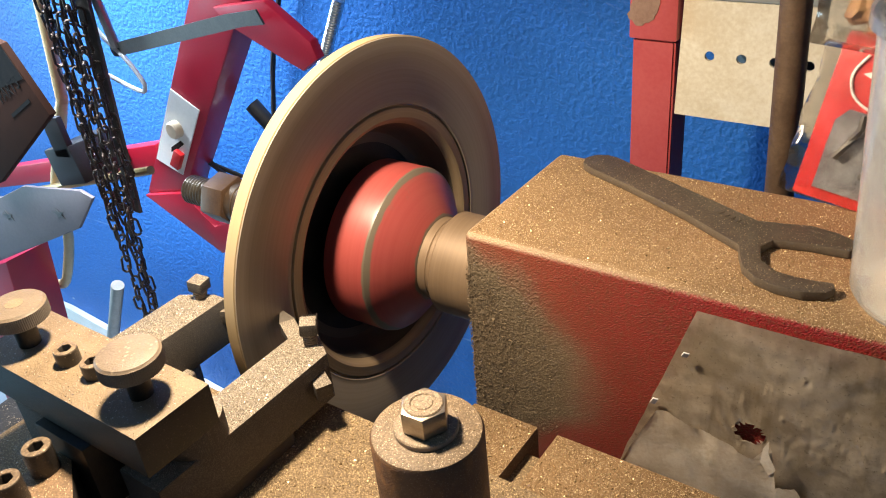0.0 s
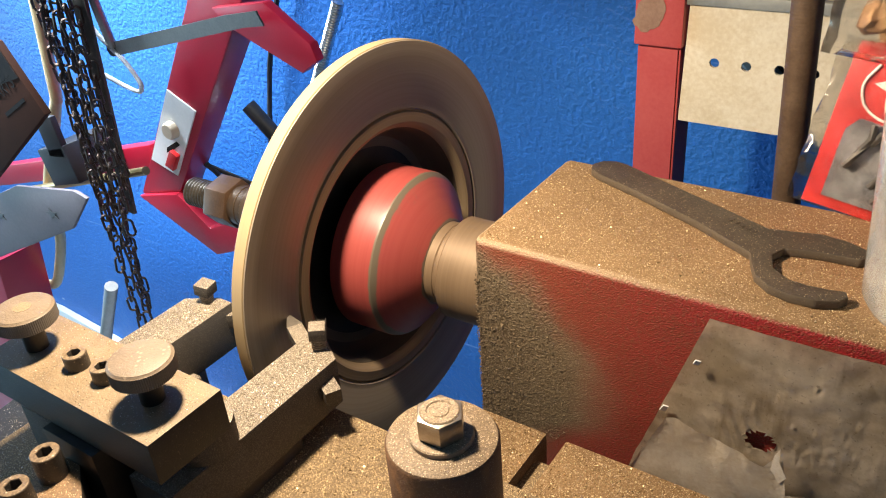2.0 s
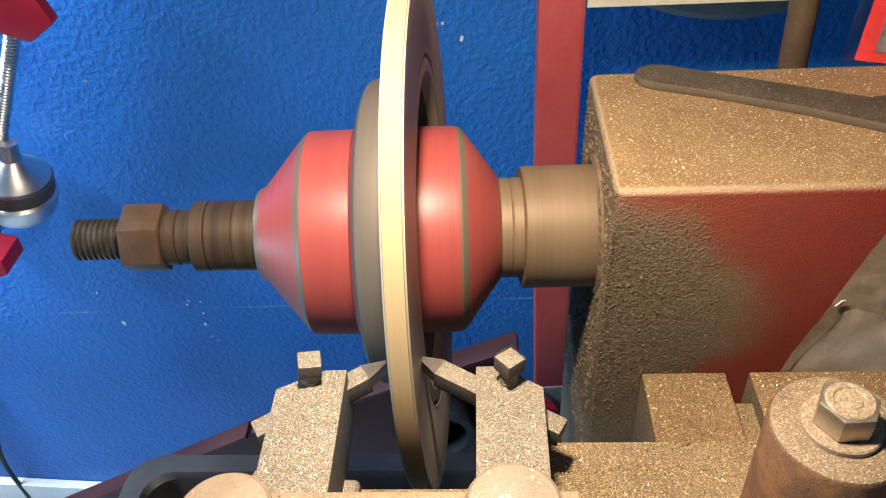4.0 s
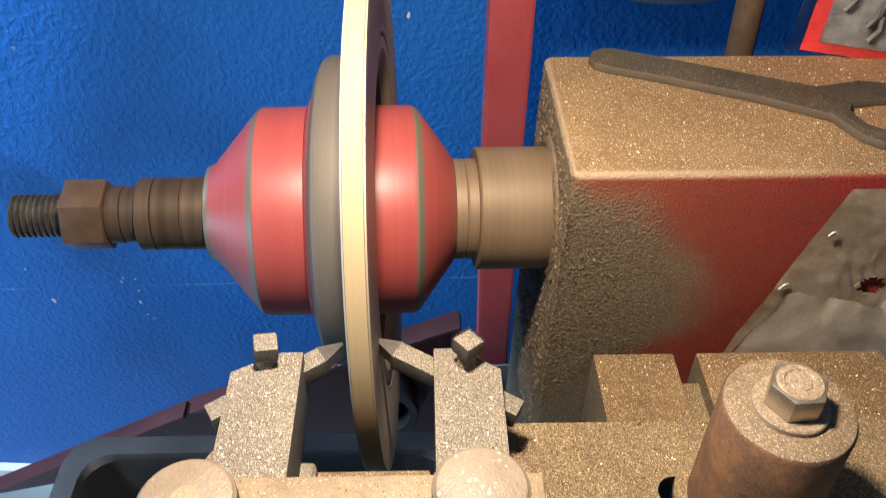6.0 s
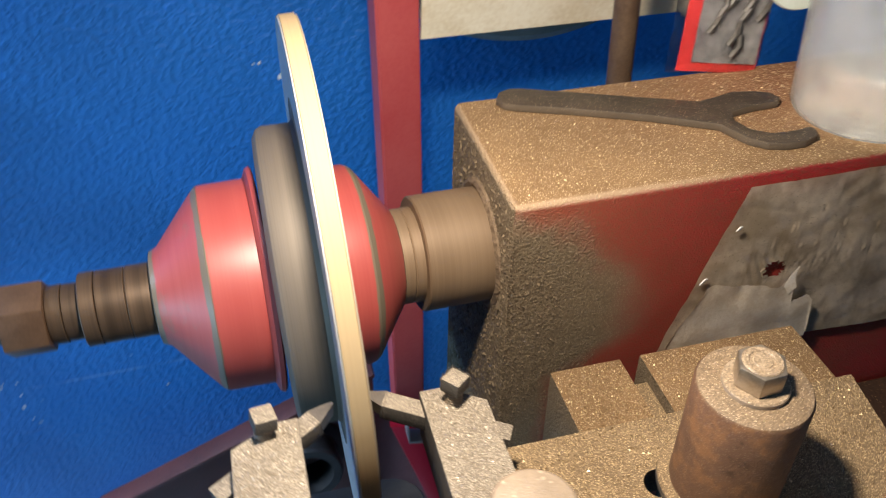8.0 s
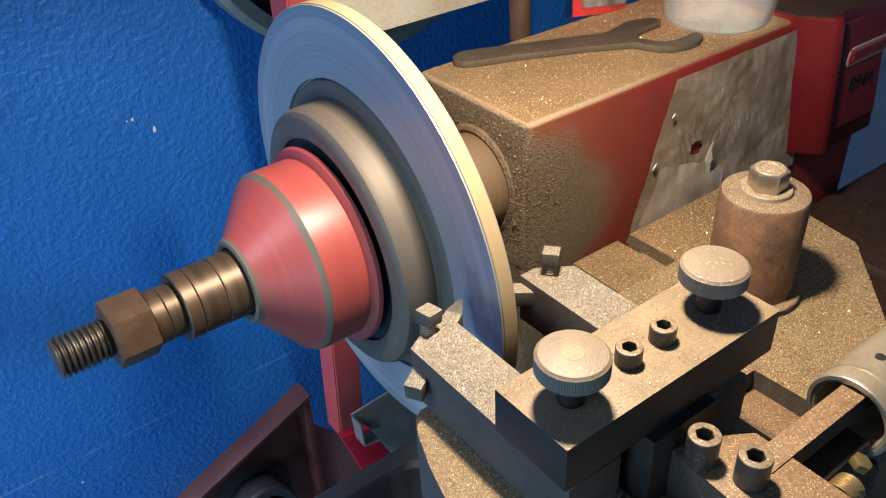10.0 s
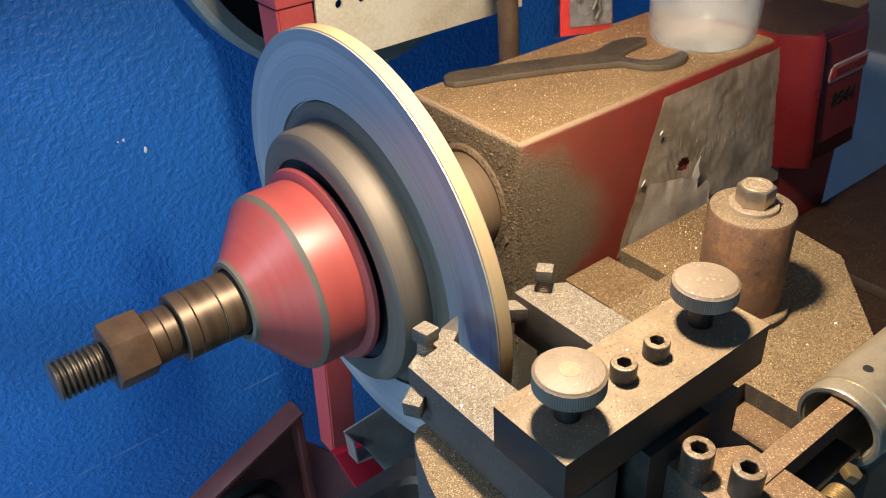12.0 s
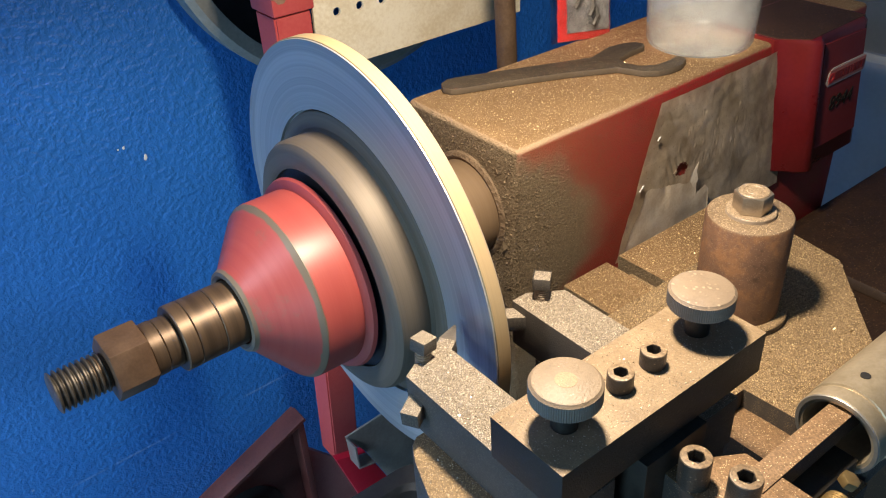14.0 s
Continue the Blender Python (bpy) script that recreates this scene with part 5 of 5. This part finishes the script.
def low_things():
    c = thing("rusty_channel", (-0.3, 0.4, 0.2), "rusty dark red steel channel leaning against the wall", "steel channel")
    part("web", prism([(0.03, 0.709), (0.024, 0.645), (0.02, 0.34), (-0.6, 0.328), (-0.78, 0.28), (-0.78, 0.298), (-0.37, 0.526)], 0.392, 0.4, "y", 0.001), RUST_RED, c)
    part("flange", stick((-0.362, 0.378, 0.536), (0.032, 0.378, 0.709), 0.03, 0.006, 0.001), RUST_RED, c)
    part("flange", stick((-0.78, 0.378, 0.302), (-0.372, 0.378, 0.528), 0.03, 0.006, 0.001), RUST_RED, c)
    part("end_flange", box(0.02, 0.03, 0.366, 0.392, 0.0, 0.7, 0.001), RUST_RED, c)
    part("side_plate", prism([(0.031, 0.64), (0.085, 0.575), (0.115, 0.485), (0.115, 0.1), (0.031, 0.1)], 0.38, 0.388, "y", 0.001), PINK, c, "faded pink side plate")
    s = solid("pipe_socket", turn_all(ring_of([(0.0, 0.033), (0.0, 0.044), (0.004, 0.047), (0.012, 0.047), (0.016, 0.043), (0.045, 0.043), (0.05, 0.058), (0.058, 0.058), (0.058, 0.033)], (0, 0, 0), "y", 48), pose(-0.072, 0.335, 0.562, -8, 0, 0)), RUBBER, (-0.072, 0.36, 0.56), "black pipe socket fixed to the channel", "pipe fitting")
    b = thing("drip_tray", (-0.15, -0.1, 0.72), "deep black plastic drip tray under the cutter", "tray")
    bm = bmesh.new()

    def loop(x0, x1, y0, y1, z, r):
        pts = []
        for cx, cy, a in ((x1 - r, y1 - r, 0), (x0 + r, y1 - r, 90), (x0 + r, y0 + r, 180), (x1 - r, y0 + r, 270)):
            pts += [bm.verts.new((cx + r * math.cos(radians(a + k * 18)), cy + r * math.sin(radians(a + k * 18)), z)) for k in range(6)]
        return pts
    loops = [loop(-0.31, 0.0, -0.33, 0.035, 0.7, 0.03), loop(-0.332, 0.02, -0.35, 0.055, 0.885, 0.03), loop(-0.336, 0.024, -0.354, 0.059, 0.895, 0.03), loop(-0.334, 0.022, -0.352, 0.057, 0.9, 0.03),
             loop(-0.316, 0.004, -0.336, 0.039, 0.9, 0.025), loop(-0.312, 0.0, -0.332, 0.035, 0.895, 0.025), loop(-0.29, -0.02, -0.31, 0.015, 0.73, 0.025)]
    for p, q in zip(loops, loops[1:]):
        for k in range(24):
            bm.faces.new((p[k], p[(k + 1) % 24], q[(k + 1) % 24], q[k]))
    bm.faces.new(loops[0])
    bm.faces.new(loops[-1])
    part("body", bm, TRAY, b)
    part("pedestal", box(-0.25, -0.05, -0.25, -0.05, 0.0, 0.7, 0.01), TRAY, b, "dark pedestal")
    g = thing("galvanised_bracket", (0.1, 0.3, 0.43), "galvanised steel angle bracket on the red stand", "bracket")
    part("plate", prism([(0.057, 0.707), (0.109, 0.711), (0.14, 0.715), (0.181, 0.61), (0.172, 0.475), (0.154, 0.489), (0.085, 0.66)], 0.2985, 0.3015, "y", 0.0005), GALV, g)
    part("lip", prism([(0.057, 0.707), (0.059, 0.664), (0.085, 0.658), (0.084, 0.66), (0.061, 0.667), (0.0595, 0.706)], 0.275, 0.2982, "y"), GALV, g)


PINK = surface("faded_pink_steel", (0.26, 0.1, 0.1), (0.36, 0.17, 0.16), 0.5, 0.1, 20, 250, 0.15, 0.0006)


def left_things():
    f = thing("red_lift_frame", (-0.8, 0.36, 0.6), "glossy red welded steel frame with a switch plate", "machine frame")
    up = [(-0.92, 0.888), (-0.806, 0.915), (-0.556, 1.262), (-0.45, 1.41), (-0.57, 1.41), (-0.672, 1.252)]
    part("upright", prism(up, 0.36, 0.41, "y", 0.003), RED, f)
    part("lower_arm", prism([(-0.92, 0.887), (-0.806, 0.915), (-0.74, 0.864), (-0.648, 0.905), (-0.6, 0.89), (-0.6, 0.868), (-0.737, 0.812)], 0.352, 0.402, "y", 0.003), RED, f)
    part("upper_arm", prism([(-0.605, 1.25), (-0.5, 1.266), (-0.428, 1.218), (-0.42, 1.196), (-0.45, 1.176), (-0.575, 1.225)], 0.343, 0.359, "y", 0.003), RED, f)
    pl = part("switch_plate", prism([(-0.768, 1.106), (-0.709, 1.078), (-0.797, 0.949), (-0.859, 0.968)], 0.357, 0.3595, "y", 0.0004, 1), WHITE, f, "white metal switch plate")
    part("push_button", revolve([(0.344, 0.0), (0.344, 0.012), (0.347, 0.0145), (0.357, 0.015), (0.357, 0.0)], (-0.777, 0, 1.037), "y", 32), IVORY, pl, "ivory round push button")
    part("rocker_switch", prism([(-0.79, 1.0), (-0.774, 0.992), (-0.795, 0.962), (-0.812, 0.97)], 0.348, 0.3568, "y", 0.001), SWITCH_RED, pl, "red rocker switch")
    part("sticker", prism([(-0.776, 1.016), (-0.769, 1.011), (-0.79, 0.998), (-0.809, 0.99), (-0.805, 1.0)], 0.356, 0.3568, "y"), INK, pl, "black sticker")
    part("cross_beam", stick((-1.597, 0.385, 0.769), (-0.868, 0.385, 0.9655), 0.03, 0.044, 0.003), RED, f, "red cross beam")
    part("under_rod", tube([(-1.273, 0.3, 0.839), (-0.803, 0.305, 0.98)], 0.0075, 10), BRASS, f, "brown rod under the beam")
    part("flat_strap", prism([(-0.803, 1.174), (-0.808, 1.183), (-0.804, 1.192), (-0.796, 1.194), (-0.532, 1.257), (-0.47, 1.268), (-0.46, 1.25), (-0.499, 1.244), (-0.796, 1.173)], 0.3, 0.303, "y"), GALV_DARK, f, "grey flat steel strap")
    # chromed piston and fitting
    c = thing("chrome_fitting", (-0.63, 0.48, 0.87), "chromed air fitting with a threaded rod", "air fitting")
    part("threaded_rod", turn_all(thread((0, 0, 0), 0.0095, 0.0, 0.28, 0.0045, "z", 20, 0.0012), look((-0.622, 0.48, 0.985), (-0.49, 0.48, 1.24)) @ pose(0, 0, 0, 180, 0, 0)), CHROME, c)
    m = pose(-0.635, 0.48, 0.875, 4, 14, 0)
    part("cup", turn_all(revolve([(0, 0.0), (0, 0.038), (0.014, 0.047), (0.034, 0.05), (0.038, 0.045), (0.062, 0.044), (0.07, 0.033), (0.09, 0.013), (0.115, 0.011), (0.115, 0)], (0, 0, 0), "z", 40), m), CHROME, c, "chromed cup")
    part("clamp_band", turn_all(revolve([(0.0385, 0.0), (0.0385, 0.0465), (0.058, 0.0465), (0.058, 0.0)], (0, 0, 0), "z", 40), m), GALV_DARK, c)
    part("lever", tube([(-0.635, 0.47, 0.965), (-0.66, 0.47, 1.0)], 0.008, 10), CHROME, c)
    part("grip", tube([(-0.655, 0.47, 0.993), (-0.705, 0.46, 1.052)], 0.013, 12), RUBBER, c, "black rubber grip")
    for k in range(3):
        part("cable", tube(curve_points([(-0.79 + 0.01 * k, 0.4, 0.96), (-0.76 + 0.012 * k, 0.43, 0.93 - 0.02 * k), (-0.72 + 0.02 * k, 0.46, 0.9 - 0.03 * k), (-0.66, 0.48, 0.88 + 0.015 * k)]), 0.004, 8), RUBBER, c)
    solid("hanging_cable", tube(curve_points([(-0.56, 0.53, 1.45), (-0.69, 0.53, 1.16), (-0.73, 0.53, 1.03), (-0.735, 0.52, 0.96), (-0.77, 0.52, 0.88), (-0.76, 0.52, 0.83), (-0.7, 0.52, 0.86), (-0.67, 0.52, 0.93)]), 0.0045, 8), RUBBER, (-0.7, 0.53, 1.0), "black cable hanging on the wall", "cable")
    solid("floor_cable", tube(curve_points([(-0.86, 0.53, 0.75), (-0.905, 0.53, 0.66), (-0.92, 0.535, 0.5), (-0.9, 0.535, 0.4), (-0.94, 0.535, 0.25), (-0.93, 0.53, 0.12)]), 0.0045, 8), RUBBER, (-0.9, 0.53, 0.3), "black cable running down the wall", "cable")
    # hanging chains
    random.seed(11)
    link = [(0.0066 * math.cos(a), 0, (0.0084 if math.sin(a) > 0 else -0.0084) + 0.0066 * math.sin(a)) for a in [math.tau * (k + 0.5) / 12 for k in range(12)]]
    proto = finish(tube(link, 0.0022, 6, True), "link", CHAIN, (0, 0, 0), 60)
    for n, (x, y, bottom, lean) in enumerate(((-0.885, 0.265, 0.86, -0.03), (-0.862, 0.25, 0.69, -0.02), (-0.835, 0.258, 0.66, -0.045), (-0.8, 0.25, 0.9, -0.05), (-0.82, 0.275, 0.95, -0.03), (-0.85, 0.27, 0.72, -0.035), (-0.872, 0.262, 0.93, -0.03))):
        ch = thing("hanging_chain", (x, y, bottom), "rusty steel chain hanging against the wall", "chain", "hanging chains")
        z, k = bottom, 0
        while z < 1.5:
            ob = new("link", proto)
            ob.parent = ch
            w = 0.0025 * math.sin(k * 1.7 + n)
            ob.matrix_basis = pose((z - 1.27) * -lean * 0.4 + w, w, z - bottom, random.uniform(-8, 8), random.uniform(-8, 8), 45 + 90 * (k % 2) + random.uniform(-15, 15))
            z += 0.0205
            k += 1
    solid("leather_strap", prism([(-0.82, 1.5), (-0.78, 1.5), (-0.84, 0.9), (-0.865, 0.9)], 0.285, 0.291, "y", 0.001), CHAIN_STRAP, (-0.8, 0.29, 0.9), "dark worn strap hanging behind the chains", "strap")
    solid("yellow_pipe", tube(curve_points([(-0.95, 0.32, 1.5), (-1.019, 0.32, 1.114), (-1.048, 0.32, 1.038), (-1.166, 0.32, 0.856), (-1.203, 0.33, 0.744), (-1.258, 0.33, 0.645), (-1.31, 0.335, 0.59), (-1.37, 0.34, 0.57)]), 0.0105, 12), YELLOW, (-1.0, 0.32, 1.0), "aged yellow plastic pipe", "pipe")
    w = thing("wire_hanger", (-0.79, 0.29, 1.15), "white bent wire hook", "hook")
    part("bar", tube([(-0.795, 0.3, 1.35), (-0.806, 0.3, 1.26), (-0.79, 0.3, 1.187)], 0.0075, 10), GALV, w, "grey upright bar")
    part("wire", tube(curve_points([(-0.86, 0.3, 1.25), (-0.82, 0.3, 1.205), (-0.775, 0.3, 1.172), (-0.75, 0.3, 1.144), (-0.747, 0.3, 1.131), (-0.765, 0.3, 1.124), (-0.862, 0.3, 1.147)]), 0.0036, 8), WHITE, w)
    k = thing("black_clip", (-0.93, 0.25, 0.96), "black cable clip on the red beam", "clip")
    part("jaw", turn_all(box(-0.045, 0.045, -0.02, 0.079, -0.035, 0.035, 0.004), pose(-1.005, 0.29, 0.962, 0, -15, 0)), RUBBER, k)
    part("tongue", turn_all(box(-0.026, 0.026, -0.006, 0.006, 0.0, 0.075, 0.003), pose(-0.995, 0.276, 0.98, 0, -8, 0)), RUBBER, k)
    b = thing("cardboard_box", (-1.0, 0.2, 1.1), "brown cardboard parts box with black print", "box")
    part("carton", prism([(-0.856, 1.107), (-0.926, 1.21), (-1.16, 1.25), (-1.2, 1.0), (-1.107, 0.941)], 0.2, 0.212, "y", 0.0015), CARD, b)
    part("dark_band", prism([(-0.894, 1.16), (-0.926, 1.2085), (-1.06, 1.225), (-0.99, 1.13)], 0.1985, 0.1995, "y"), INK, b, "black printed band")
    txt = bpy.data.curves.new("lettering", "FONT")
    txt.body, txt.size, txt.extrude = "PARTS", 0.03, 0.0002
    tmp = new("lettering", txt)
    me = bpy.data.meshes.new_from_object(tmp.evaluated_get(bpy.context.evaluated_depsgraph_get()))
    bpy.data.objects.remove(tmp)
    me.materials.clear()
    me.materials.append(INK)
    ob = new("lettering", me)
    ob.parent = b
    ob.matrix_basis = Matrix.Translation(Vector((-0.985, 0.1985, 1.107)) - b.location) @ Matrix.Rotation(radians(-27), 4, "Y") @ Matrix.Rotation(radians(90), 4, "X")
    tagged(ob, "black printed word PARTS")
    part("print_line", turn_all(box(-0.05, 0.03, -0.0004, 0, -0.003, 0.003), pose(-0.925, 0.1992, 1.112, 0, -27, 0)), INK, b)
    t = thing("red_machine", (-1.15, 0.2, 0.5), "red machine with a white sheet top coloured grey for shade", "machine")
    part("sheet_top", prism([(-1.3, 0.87), (-1.165, 0.893), (-1.061, 0.938), (-0.877, 0.968), (-0.845, 0.961), (-0.92, 0.887), (-1.278, 0.724), (-1.4, 0.68)], 0.215, 0.222, "y", 0.002), SHEET_SHADED, t, "white metal sheet with star cut-outs, greyed for shade")
    part("body", prism([(-1.6, 0.66), (-1.34, 0.69), (-1.275, 0.718), (-1.305, 0.572), (-1.34, 0.4), (-1.4, 0.0), (-1.6, 0.0)], 0.223, 0.32, "y", 0.004), RED, t)
    for x, z in ((-1.158, 0.857), (-0.968, 0.905)):
        star = [(x + (0.02 if i % 2 else 0.008) * math.cos(i * math.pi / 5), z + (0.011 if i % 2 else 0.004) * math.sin(i * math.pi / 5)) for i in range(10)]
        part("star_mark", prism(star, 0.2135, 0.2148, "y"), GALV_DARK, t)
    solid("steel_rod", tube([(-0.83, 0.2, 0.808), (-0.91, 0.2, 0.667), (-1.0, 0.2, 0.4), (-1.0, 0.2, 0.0)], 0.011, 12), GALV, (-0.9, 0.2, 0.0), "grey upright steel rod", "rod")


GALV_DARK = surface("dull_steel", (0.09, 0.08, 0.078), (0.15, 0.14, 0.13), 0.5, 0.4, 30, 300, 0.1, 0.0005)
CHAIN_STRAP = surface("worn_strap", (0.05, 0.04, 0.035), (0.11, 0.09, 0.075), 0.7, 0.0, 40, 300, 0.2, 0.0006)

setting()
housing()
spindle()
brake_disc()
twin_cutter()
cross_slide()
clamp_post()
wrench()
tub()
back_things()
packets()
low_things()
left_things()


# ---------------------------------------------------------------- loose swarf
def swarf(parent, count, corners, size, material, seed, place, gap=(0, 0, 0, 0)):
    """Loose grains strewn over the polygon of corners but for a gap; place turns (u, v) arrays into points."""
    rng = np.random.default_rng(seed)
    c = np.array(corners)
    uv = np.empty((0, 2))
    while len(uv) < count:
        q = rng.uniform(c.min(0), c.max(0), (count * 2, 2))
        inside = np.zeros(len(q), bool)
        for a, b in zip(c, np.roll(c, -1, 0)):
            cross = (a[1] > q[:, 1]) != (b[1] > q[:, 1])
            inside ^= cross & (q[:, 0] < (b[0] - a[0]) * (q[:, 1] - a[1]) / (b[1] - a[1] + 1e-12) + a[0])
        inside &= ~((q[:, 0] > gap[0]) & (q[:, 0] < gap[1]) & (q[:, 1] > gap[2]) & (q[:, 1] < gap[3]))
        uv = np.vstack((uv, q[inside]))
    pts = place(uv[:count, 0], uv[:count, 1])
    corner = np.array(((1, 1, 1), (1, -1, -1), (-1, 1, -1), (-1, -1, 1)), float) * 0.577
    w = rng.normal(size=(count, 4))
    w /= np.linalg.norm(w, axis=1)[:, None]
    a, b, e, f = w.T
    turn = np.array(((1 - 2 * (e * e + f * f), 2 * (b * e - f * a), 2 * (b * f + e * a)), (2 * (b * e + f * a), 1 - 2 * (b * b + f * f), 2 * (e * f - b * a)), (2 * (b * f - e * a), 2 * (e * f + b * a), 1 - 2 * (b * b + e * e)))).transpose(2, 0, 1)
    big = size * np.exp(rng.normal(0, 0.4, count))
    v = pts[:, None, :] + np.einsum("nij,kj->nki", turn, corner) * big[:, None, None] - np.array(root_of(parent).location)
    k = (np.arange(count) * 4)[:, None, None]
    tri = (k + np.array(((0, 1, 2), (0, 3, 1), (0, 2, 3), (1, 3, 2)))).reshape(-1, 3)
    me = bpy.data.meshes.new("swarf")
    me.from_pydata(v.reshape(-1, 3).tolist(), [], tri.tolist())
    me.materials.append(material)
    ob = new("swarf", me)
    ob.parent = parent
    return tagged(ob, "glinting loose swarf grains", kind="stuff")


def flat(z):
    return lambda u, v: np.column_stack((u, v, np.full(len(u), z)))


def strew():
    slide, lathe, post = (bpy.data.objects[n] for n in ("cross_slide", "lathe_housing", "clamp_post"))
    swarf(slide, 21000, [(-0.004, -0.132), (0.252, -0.132), (0.24, -0.2), (0.172, -0.262), (0.115, -0.315), (0.076, -0.315), (0.072, -0.236), (-0.004, -0.236)], 0.00034, SWARF_GOLD, 1, flat(1.1636), (0.095, 0.17, -0.185, -0.164))
    for seed, (x0, x1) in enumerate(((0.084, 0.13), (0.146, 0.255))):
        swarf(slide, int((x1 - x0) * 56000), [(x0, -0.139), (x1, -0.139), (x1, -0.072), (x0, -0.072)], 0.00034, SWARF_GOLD, 10 + seed, flat(1.1473))
    swarf(slide, 6500, [(-0.114, -0.155), (-0.093, -0.152), (-0.082, -0.174), (-0.017, -0.174), (-0.017, -0.326), (-0.137, -0.326), (-0.135, -0.21), (-0.128, -0.184)], 0.00024, SWARF_GREY, 12, flat(1.1801))
    swarf(slide, 700, [(-0.2, -0.225), (-0.142, -0.242), (-0.142, -0.328), (-0.188, -0.328)], 0.0003, SWARF_GREY, 13, flat(1.1562))
    swarf(slide, 260, [(0.047, -0.316), (0.073, -0.316), (0.073, -0.238), (0.047, -0.238)], 0.0003, SWARF_GOLD, 14, flat(1.1497))
    swarf(cutter, 6500, [(-0.011, -0.122), (0.0, -0.122), (0.0195, -0.135), (0.0195, -0.222), (-0.0115, -0.222)], 0.00026, SWARF_GREY, 15, flat(1.2086))
    swarf(cutter, 6500, [(-0.1075, -0.139), (-0.087, -0.129), (-0.0762, -0.128), (-0.0762, -0.222), (-0.1075, -0.222)], 0.00026, SWARF_GREY, 16, flat(1.2161))
    swarf(cutter, 1500, [(-0.1155, -0.266), (0.0255, -0.266), (0.0255, -0.2215), (-0.1155, -0.2215)], 0.00025, SWARF_GREY, 17, flat(1.2521))
    swarf(lathe, 11000, [(0.068, -0.035), (0.36, -0.035), (0.36, 0.088), (0.068, 0.088)], 0.00031, SWARF_GOLD, 18, flat(1.2571))
    swarf(post, 420, [(0.1355 + x, -0.1832 + y) for x, y in round_points((0, 0), 0.0252, 24)], 0.00022, SWARF_GOLD, 19, flat(1.2406))
    swarf(post, 500, [(0.1355 + x, -0.1832 + y) for x, y in round_points((0, 0), 0.033, 24)], 0.00022, SWARF_GOLD, 20, flat(1.1689))
    # crust on the front and on the end face of the casting
    swarf(lathe, 8500, [(0.064, 1.236), (0.075, 1.232), (0.115, 1.205), (0.135, 1.17), (0.128, 1.12), (0.095, 1.08), (0.062, 1.06)], 0.00038, SWARF_CRUST, 21, lambda u, v: np.column_stack((u, np.full(len(u), -0.0399), v)))
    swarf(lathe, 5000, [(0.063, 1.228), (0.085, 1.215), (0.1, 1.17), (0.09, 1.1), (0.062, 1.06)], 0.00055, SWARF_CRUST, 23, lambda u, v: np.column_stack((u, np.full(len(u), -0.0399), v)))
    swarf(lathe, 9500, [(-0.036, 1.0), (0.088, 1.0), (0.088, 1.25), (-0.036, 1.25)], 0.00085, SWARF_CRUST, 22, lambda u, v: np.column_stack((np.full(len(u), 0.0632) - 0.006 * np.clip((1.25 - v) / 0.25, 0, 1) * 0.7, u, v)))


strew()
